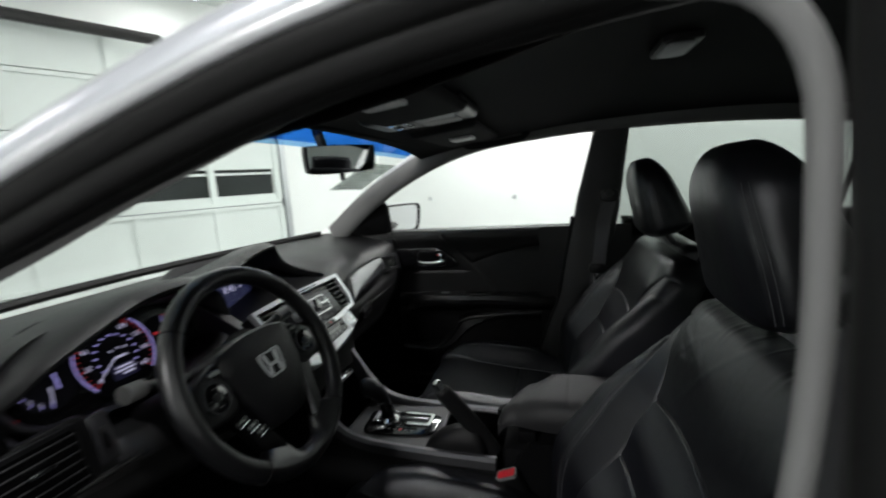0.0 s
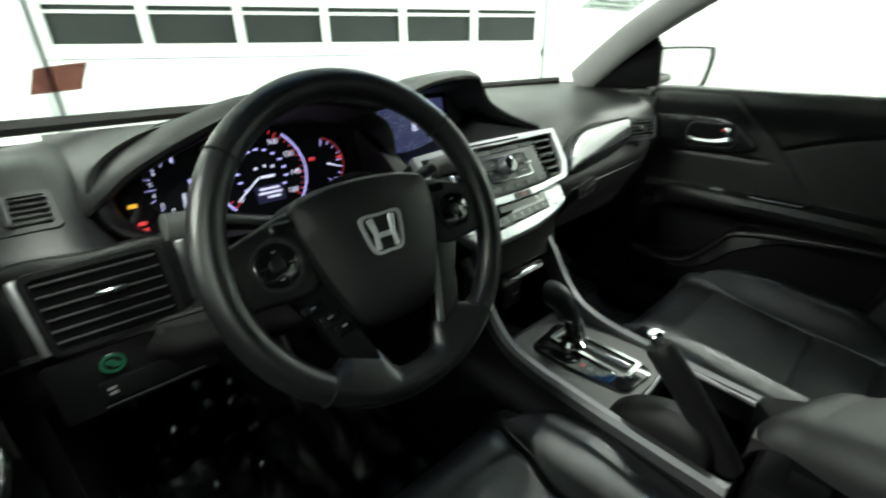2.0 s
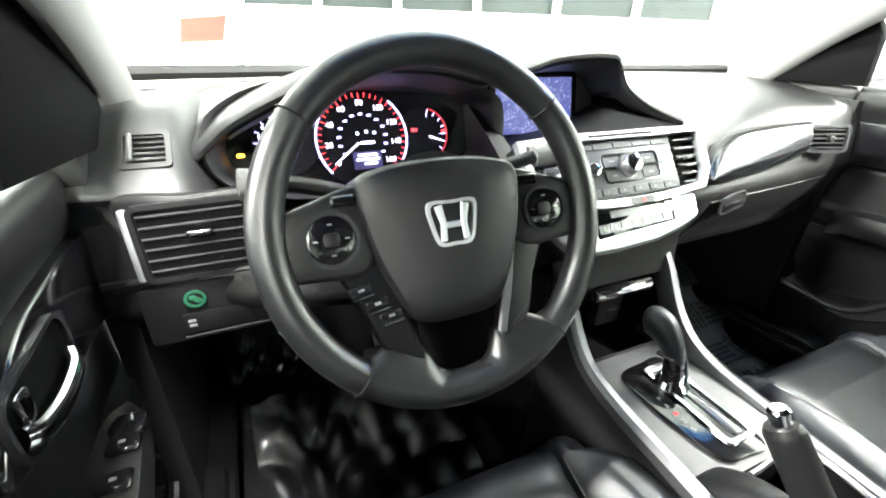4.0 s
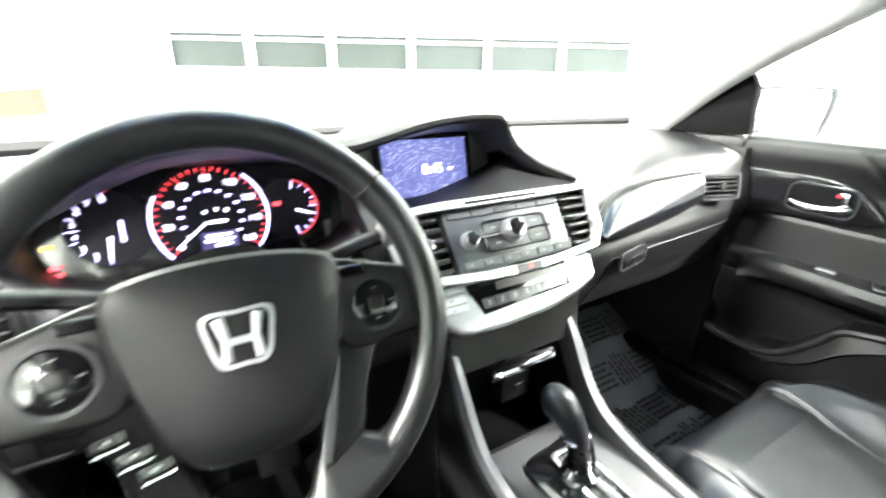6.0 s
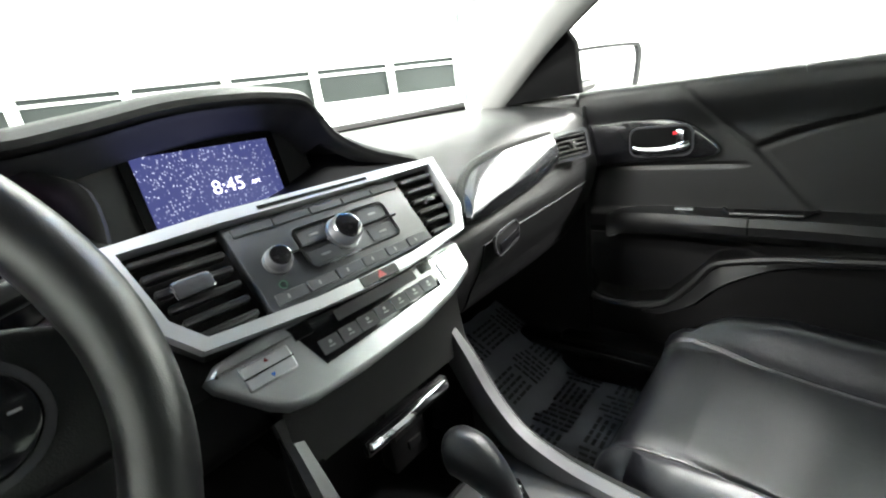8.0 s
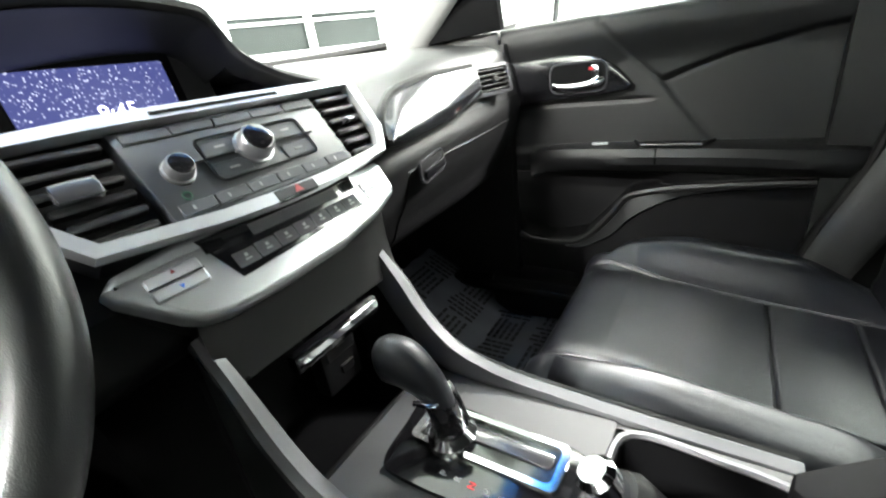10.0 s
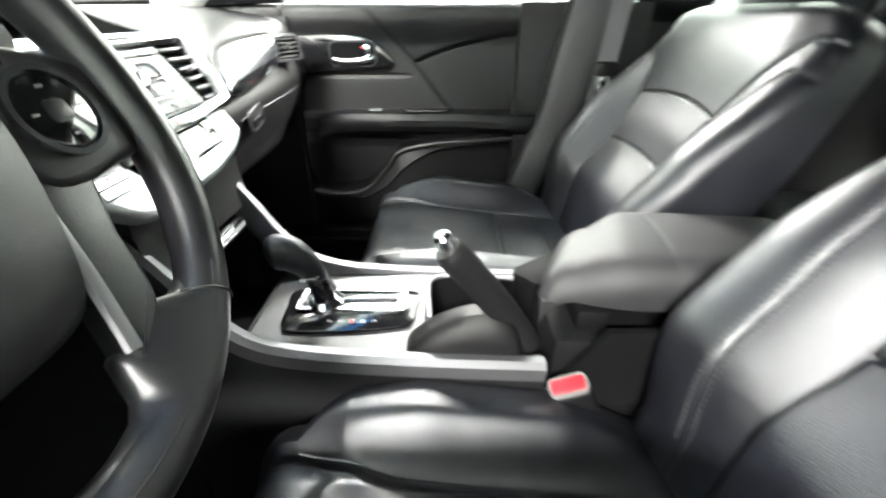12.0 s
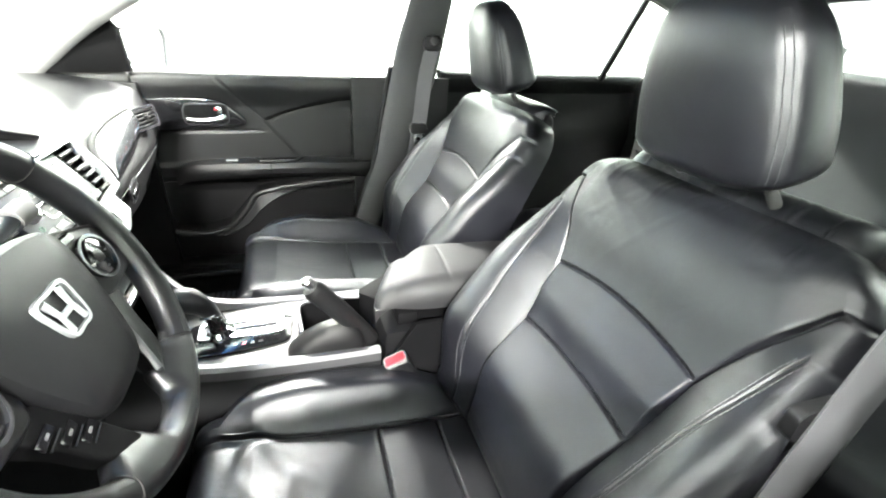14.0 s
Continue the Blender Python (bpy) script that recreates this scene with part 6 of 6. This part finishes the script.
        for fx, fy, tx, ty, long, deep in folds:
            v, w = (x - fx * 1.2) * tx + (y - 0.40 - fy * 0.55) * ty, (y - 0.40 - fy * 0.55) * tx - (x - fx * 1.2) * ty
            z = z + (0.2 if xc < 0 else 0.0) * deep * np.exp(-((w / 0.006) ** 2) - (v / long) ** 2)
        return z
    def tuck(x):
        return np.where(x > 0.12, 0.12 + (x - 0.12) * 0.84, x) if xc < 0 else x
    form, faces = pillow(wide, -0.03, 0.546, back, 0.036, 0.055, *fine)
    form[:, 0] = tuck(form[:, 0])
    back_ob = make("backrest", moved((form, faces), mb), LEATHER, seat, "black leather backrest with sewn and perforated panels")
    back_ob.data.materials.append(PERFORATED)
    inv = mb.inverted()
    for face in back_ob.data.polygons:
        p = inv @ (face.center + base[seat])
        ax = abs(p.x)
        low, high = 0.205 + 0.010 * (1 - (ax / 0.13) ** 2), 0.315 + 0.016 * (1 - (ax / 0.14) ** 2)
        if p.z > 0 and ax < float(seam_x(p.y)) - 0.003 and (0.02 < p.y < low - 0.003 or low + 0.003 < p.y < high - 0.003):
            face.material_index = 1
    make("back_shell", pillow(lambda y: wide(y) - 0.015, 0.0, 0.53, lambda x, y: 0.02 + 0 * x, 0.03, 0.02, 10, 12, mb @ pose(0, 0, -0.055, 0, 180, 0)), HARD, seat, "black seat back shell")
    # headrest
    hl = radians(-12)
    mh = frame_of((xc + (0.012 if xc < 0 else 0.0), -0.478 + dy, 1.004), (-1, 0, 0), (0, -math.sin(hl), math.cos(hl)))
    ang = np.linspace(-np.pi, np.pi, 64, endpoint=False)

    def head(a, y):
        k = math.sqrt(max(0.0, 1 - (max(0.0, y - 0.135) / 0.072) ** 2)) * math.sqrt(max(0.0, 1 - (max(0.0, 0.030 - y) / 0.034) ** 2))
        w = (0.114 - 0.022 * float(step(0.05, 0.20, y))) * (0.35 + 0.65 * k)
        front, rear = 0.052 * (0.3 + 0.7 * k), (0.085 - 0.25 * y) * k
        c, q = math.sin(a), math.cos(a)
        sx = math.copysign(abs(c) ** 0.62, c)
        sz = math.copysign(abs(q) ** 0.75, q)
        groove = 0.003 * math.exp(-(((abs(a) - 1.02) / 0.05) ** 2)) if q > 0 else 0
        return Vector((w * sx * (1 - groove * 8), y, (front if q > 0 else rear) * sz - 0.006 - groove))
    levels = np.r_[np.linspace(-0.003, 0.03, 9), np.linspace(0.04, 0.135, 12), 0.135 + 0.072 * np.sin(np.linspace(0.12, 0.5 * np.pi, 12))]
    make("headrest", moved(rings([[tuple(head(a, float(y))) for a in ang] for y in levels]), mh), LEATHER, seat, "black leather headrest")
    def stitches(face, m2, xf, y0, y1, n):
        out = []
        for k in range(n):
            ya, yb = y0 + (y1 - y0) * k / n, y0 + (y1 - y0) * (k + 0.6) / n
            pa, pb = [m2 @ Vector((float(tuck(np.array(xf(q)))), q, float(face(np.array(xf(q)), np.array(q))) + 0.0006)) for q in (ya, yb)]
            out.append(tube([pa, pb], 0.0007, 4))
        return join(*out)
    for s in (-1, 1):
        for off in (0.95, 1.09):
            make("stitching", join(*[tube([mh @ (head(s * off, y) * 1.0 + Vector((0, 0, 0.0006))), mh @ (head(s * off, y + 0.0034) + Vector((0, 0, 0.0006)))], 0.0006, 4) for y in np.linspace(0.02, 0.165, 36)]), THREAD, seat, "grey double stitching")
        for off in (0.006, -0.006):
            make("stitching", stitches(back, mb, lambda q: s * (float(second_x(q)) + off), 0.03, 0.40, 60), THREAD, seat, "grey double stitching")
        make("headrest_post", tube([mh @ Vector((s * 0.07, 0.03, 0.0)), mb @ Vector((s * 0.07, 0.52, -0.01))], 0.007, 10), DARK_STEEL, seat)
        make("post_collar", tube([mb @ Vector((s * 0.07, 0.565, 0.0)), mb @ Vector((s * 0.07, 0.582, 0.0))], 0.014, 12), HARD, seat)


build_seat(-0.352, "black leather driver's seat with ribbed side bolsters and headrest", 0.0)
build_seat(0.362, "black leather passenger seat with sewn panels and headrest", -0.025)


# ---- things under the roof ----
def build_roof_things():
    for s, x0, x1 in ((-1, -0.53, -0.10), (1, 0.13, 0.56)):
        visor = thing("sun_visor", ((x0 + x1) / 2, 0.06, 1.30), "black cloth sun visor folded up, with grey mirror cover", "sun visor", "sun visors")
        zc = 1.304 if s > 0 else 1.300
        m = frame_of(((x0 + x1) / 2, 0.030 if s > 0 else 0.004, zc), (-1, 0, 0.03 * s if s < 0 else 0.0), (0, 1, -0.10))
        make("panel", pillow(lambda y: (x1 - x0) / 2 + 0 * y, -0.085, 0.085, lambda a, b: 0.004 + 0 * a, 0.012, 0.012, 12, 8, m), HEADLINER, visor)
        make("mirror_cover", prism(rounded(0.085, 0.062, 0.006, cx=0.05 if s < 0 else 0.02, cy=-0.01), 0.006, 0.002, m=m, z=0.004), LENS, visor, "grey mirror cover")
    con = thing("overhead_console", (0.015, 0.05, 1.33), "black overhead console with two frosted reading lamps", "overhead console")
    m = frame_of((0.015, 0.045, 1.328), (-1, 0, 0), (0, 1, -0.08))
    make("body", pillow(lambda y: 0.10 - 0.02 * step(0.0, 0.1, y), -0.11, 0.12, lambda a, b: 0.012 + 0 * a, 0.016, 0.012, 10, 10, m), HARD, con)
    for sx in (-1, 1):
        make("lamp_lens", prism(rounded(0.066, 0.085, 0.012, cx=sx * 0.037, cy=-0.035), 0.004, 0.0015, m=m, z=0.0115), LENS, con, "frosted lamp lens")
        make("lamp_switch", prism(rounded(0.022, 0.014, 0.004, cx=sx * 0.022, cy=0.035), 0.004, 0.001, m=m, z=0.0115), STRIP, con)
        make("console_button", prism(rounded(0.03, 0.02, 0.004, cx=sx * 0.03, cy=0.065), 0.004, 0.001, m=m, z=0.011), GLOSS, con)
    mir = thing("rear_view_mirror", (0.04, 0.27, 1.25), "black framed rear-view mirror on the windscreen", "rear-view mirror")
    m = frame_of((0.045, 0.262, 1.252), (0.90, -0.43, 0.04), (0, -0.08, 1))
    o = np.array(smooth_line([(-0.125, 0.026), (-0.11, 0.034), (0.0, 0.036), (0.11, 0.034), (0.125, 0.026), (0.122, -0.02), (0.105, -0.032), (0.0, -0.035), (-0.105, -0.032), (-0.122, -0.02)], 60, closed=True)) * np.array([0.82, 0.95])
    lev = [np.c_[o * k, np.full(60, z)] for k, z in ((0.5, -0.045), (0.85, -0.032), (0.98, -0.012), (1.0, 0.0))]
    make("housing", moved(rings(lev), m), HARD, mir)
    make("rim", ring(o, o * 0.94, 0.006, m, -0.002), HARD, mir, "black mirror rim")
    make("mirror_glass", prism(o * 0.945, 0.003, m=m, z=-0.001), MIRROR, mir, "mirror glass")
    make("dimmer_tab", box((0.012, 0.018, 0.008), (0.0, -0.042, -0.004), 0.003, m=m), HARD, mir)
    make("stem", tube([m @ Vector((-0.02, 0.0, -0.03)), m @ Vector((-0.03, 0.05, -0.04)), m @ Vector((-0.03, 0.085, -0.055))], 0.012, 10), HARD, mir)
    dome = thing("dome_light", (-0.10, -0.43, 1.385), "small frosted rear dome light in the headliner", "dome light")
    m = frame_of((-0.10, -0.43, 1.382), (-1, 0, 0), (0, 1, 0))
    make("bezel", prism(rounded(0.12, 0.06, 0.015), 0.010, 0.004, m=m), HARD, dome)
    make("lens", prism(rounded(0.085, 0.042, 0.010), 0.004, 0.002, m=m, z=0.0095), LENS, dome, "frosted lens")
    grab = thing("grab_handle", (0.57, -0.05, 1.29), "black grab handle above the passenger window", "grab handle")
    make("grip", tube(smooth_line([(0.585, 0.06, 1.315), (0.555, 0.05, 1.292), (0.548, -0.02, 1.292), (0.548, -0.08, 1.298), (0.555, -0.13, 1.305), (0.58, -0.15, 1.325)], 24), 0.010, 10), HEADLINER, grab)


build_roof_things()


# ---- belts, rear bench, floor ----
def strap(path, wide, thick, across):
    p = np.asarray(path, float)
    a = np.asarray(across, float)
    a = a / np.linalg.norm(a)
    out = []
    for i in range(len(p)):
        d = p[min(i + 1, len(p) - 1)] - p[max(i - 1, 0)]
        n = np.cross(d, a)
        n = n / np.linalg.norm(n)
        out.append([p[i] + a * wide / 2 + n * thick / 2, p[i] - a * wide / 2 + n * thick / 2, p[i] - a * wide / 2 - n * thick / 2, p[i] + a * wide / 2 - n * thick / 2])
    return rings(out)


def build_belts():
    for s in (1, -1):
        dy, dx = (0.0, 0.0) if s > 0 else (-0.022, -0.022)
        belt = thing("seat_belt", (side_x(s, 0.70), -0.39 + dy, 0.55), "grey webbing seat belt hanging from the pillar ring", "seat belt", "front seat belts")
        p = [(side_x(s, x + dx), y + dy, z) for x, y, z in ((0.672, -0.415, 1.085), (0.672, -0.395, 1.0), (0.668, -0.38, 0.87), (0.668, -0.36, 0.72), (0.68, -0.34, 0.55), (0.70, -0.33, 0.42))]
        make("webbing", strap(smooth_line(p, 30), 0.046, 0.0022, (0.25, 1, 0.1)), BELT, belt, "grey belt webbing")
        m = frame_of((side_x(s, 0.678 + dx), -0.415 + dy, 1.095), (0, -s, 0), (0, 0, 1))
        make("guide_ring", prism(rounded(0.062, 0.045, 0.018), 0.016, 0.005, m=m), HARD, belt, "black guide ring")
        make("guide_bolt", prism(oval(0.013, 0.013, 16, 0, 0.008), 0.008, 0.003, m=m, z=0.015), CONSOLE, belt)
        m = frame_of((side_x(s, 0.660 + dx), -0.372 + dy, 0.84 if s > 0 else 0.86), (0, -s, 0), (0, 0, 1))
        make("tongue_grip", prism(rounded(0.058, 0.034, 0.010), 0.014, 0.004, m=m), HARD, belt, "black tongue grip")
        make("tongue", prism(rounded(0.030, 0.042, 0.004, cy=-0.032), 0.003, 0.001, m=m, z=0.005), CHROME, belt, "chrome belt tongue")
        make("tongue_slot", prism(rounded(0.013, 0.012, 0.002, cy=-0.034), 0.0012, m=m, z=0.0078), MATT, belt)


build_belts()


def build_rear():
    bench = thing("rear_bench", (0, -1.1, 0.26), "black leather rear bench seat", "rear seat")
    m = frame_of((0, 0, 0.50), (1, 0, 0), (0, 1, 0))
    make("cushion", pillow(lambda y: 0.66 + 0 * y, -1.25, -0.78, lambda x, y: 0.03 + 0.01 * np.cos(9 * x) - 0.006 * bump_at(np.abs(x), 0.2, 0.006), 0.05, 0.18, 60, 30, m), LEATHER, bench)
    mb = frame_of((0, -1.24, 0.52), (-1, 0, 0), (0, -0.42, 0.91))
    make("backrest", pillow(lambda y: 0.64 - 0.06 * step(0.3, 0.62, y), -0.03, 0.63, lambda x, y: 0.03 + 0.02 * bump_at(np.abs(x), 0.36, 0.16) - 0.01 * bump_at(np.abs(x), 0.18, 0.006), 0.04, 0.06, 80, 40, mb), LEATHER, bench)
    for x in (-0.36, 0.36):
        mh = frame_of((x, -1.50, 1.04), (-1, 0, 0), (0, -0.3, 0.95))
        make("headrest", pillow(lambda y: 0.125 + 0 * y, 0, 0.13, lambda a, b: 0.04 - 1.0 * a**2, 0.03, 0.04, 24, 20, mh), LEATHER, bench)
    shelf = thing("parcel_shelf", (0, -1.7, 1.03), "black cloth parcel shelf under the rear window", "parcel shelf")
    make("board", slab(-0.62, 0.64, -1.95, -1.46, 0.99, 1.01), HEADLINER, shelf, smooth=False)
    for s in (1, -1):
        pts = [(side_x(s, 0.62), -1.36, 1.20), (side_x(s, 0.64), -1.50, 1.10), (side_x(s, 0.66), -1.70, 1.02)]
        post = thing("rear_pillar", (side_x(s, 0.64), -1.5, 1.0), "dark grey rear pillar trim", "pillar trim", "rear pillars")
        make("trim", tube(smooth_line(pts, 12), 0.075, 12, flat=0.35, up=(s, 0, 0)), HARD, post)
        quarter = [[(side_x(s, x), y, z) for x, z in ((0.76, 0.3), (0.76, 0.98), (0.70, 1.04), (0.655, 1.08), (0.62, 1.08), (0.66, 1.0), (0.69, 0.9), (0.70, 0.3))] for y in (-1.30, -1.45, -1.62, -1.85)]
        make("quarter_trim", rings(quarter), SOFT, post, "black rear quarter trim")
    g = [[(0.58 * u if u > 0 else 0.54 * u, y, z - 0.02 * u * u) for u in np.linspace(-1, 1, 13)] for y, z in ((-1.46, 1.285), (-1.70, 1.16), (-1.93, 1.02))]
    back = make("window_4", rings(g, closed=False), DARK_TINT)
    tagged(back, "tinted rear window", "car window", kind="structure")


build_rear()


def build_floor_things():
    rng = random.Random(4)
    for xc, y0, y1, w in ((0.51, 0.0, 0.72, 0.46), (-0.40, 0.02, 0.62, 0.42)):
        mat_ob = thing("floor_mat", (xc, (y0 + y1) / 2, 0.262), "grey protective paper floor mat printed with dark lines" if xc > 0 else "glossy black plastic covered driver floor mat", "floor mat", "floor mats")
        nx, ny = (24, 30) if xc > 0 else (70, 100)
        g = []
        for y in np.linspace(y0, y1, ny):
            z0 = 0.268 + max(0.0, y - 0.45) * 0.55
            g.append([(xc + u * w / 2, y, z0 + 0.003 * math.sin(17 * u + 23 * y) + (0.002 * math.sin(41 * y) if xc > 0 else 0.03 * abs(noise.noise(Vector((u * 3.2, y * 11, 2.2)))) + 0.004 * abs(noise.noise(Vector((u * 7, y * 22, 7.7)))))) for u in np.linspace(-1, 1, nx)])
        v, f = rings(g, closed=False)
        n = len(v)
        make("sheet", (np.concatenate([v, v - np.array([0, 0, 0.003])]), list(f) + [tuple(i + n for i in q) for q in f]), MAT_PAPER if xc > 0 else DARK_MAT, mat_ob)
        for i in range(5 if xc > 0 else 0):
            for j in range(6):
                cx, cy = xc - w * 0.40 + i * w * 0.20, y0 + 0.06 + j * 0.118
                turn = 90 if (i + j) % 2 else 0
                words = []
                for k in range(5):
                    o, at_x = (k - 2) * 0.0165, -0.042
                    while at_x < 0.034:
                        long = rng.uniform(0.010, 0.024)
                        words.append(box((long, 0.008, 0.0006), (at_x + long / 2, o, 0)))
                        at_x += long + 0.004
                zz = 0.276 + max(0.0, cy - 0.45) * 0.55
                slope = math.degrees(math.atan(0.55)) if cy > 0.45 else 0
                make("print_block", moved(join(*words), pose(cx, cy, zz + 0.001, slope, 0, 0) @ pose(0, 0, 0, 0, 0, turn)), INK, mat_ob, "dark print on the mat", smooth=False)
    for x, w, name in ((-0.33, 0.055, "brake_pedal"), (-0.21, 0.045, "throttle_pedal")):
        ped = thing(name, (x, 0.66, 0.36), "black rubber foot pedal", "pedal", "pedals")
        m = frame_of((x, 0.62, 0.40), (1, 0, 0), (0, 0.6, 0.8))
        make("pad", prism(rounded(w * 1.4 if "brake" in name else w, 0.06 if "brake" in name else 0.15, 0.01), 0.012, 0.003, m=m), RUBBER, ped)
        make("arm", tube([m @ Vector((0, 0.02, 0)), (x, 0.74, 0.55), (x, 0.80, 0.62)], 0.009, 8), DARK_STEEL, ped)
    film = thing("plastic_film", (-0.53, 0.66, 0.36), "crumpled clear plastic film in the driver's footwell", "plastic film")
    g = []
    for v in np.linspace(0, 1, 30):
        row = []
        for u in np.linspace(0, 1, 26):
            h = noise.noise(Vector((u * 5, v * 6, 1.3))) * 0.035 + abs(noise.noise(Vector((u * 11, v * 9, 4.1)))) * 0.03
            row.append((-0.63 + 0.22 * u + 0.01 * math.sin(9 * v), 0.52 + 0.24 * v, 0.31 + 0.16 * v + h))
        g.append(row)
    sheet = make("sheet", rings(g, closed=False), FILM, film, smooth=False)


FILM = glass("crumpled_clear_film", (0.82, 0.84, 0.86), 0.10, 0.9)
build_floor_things()
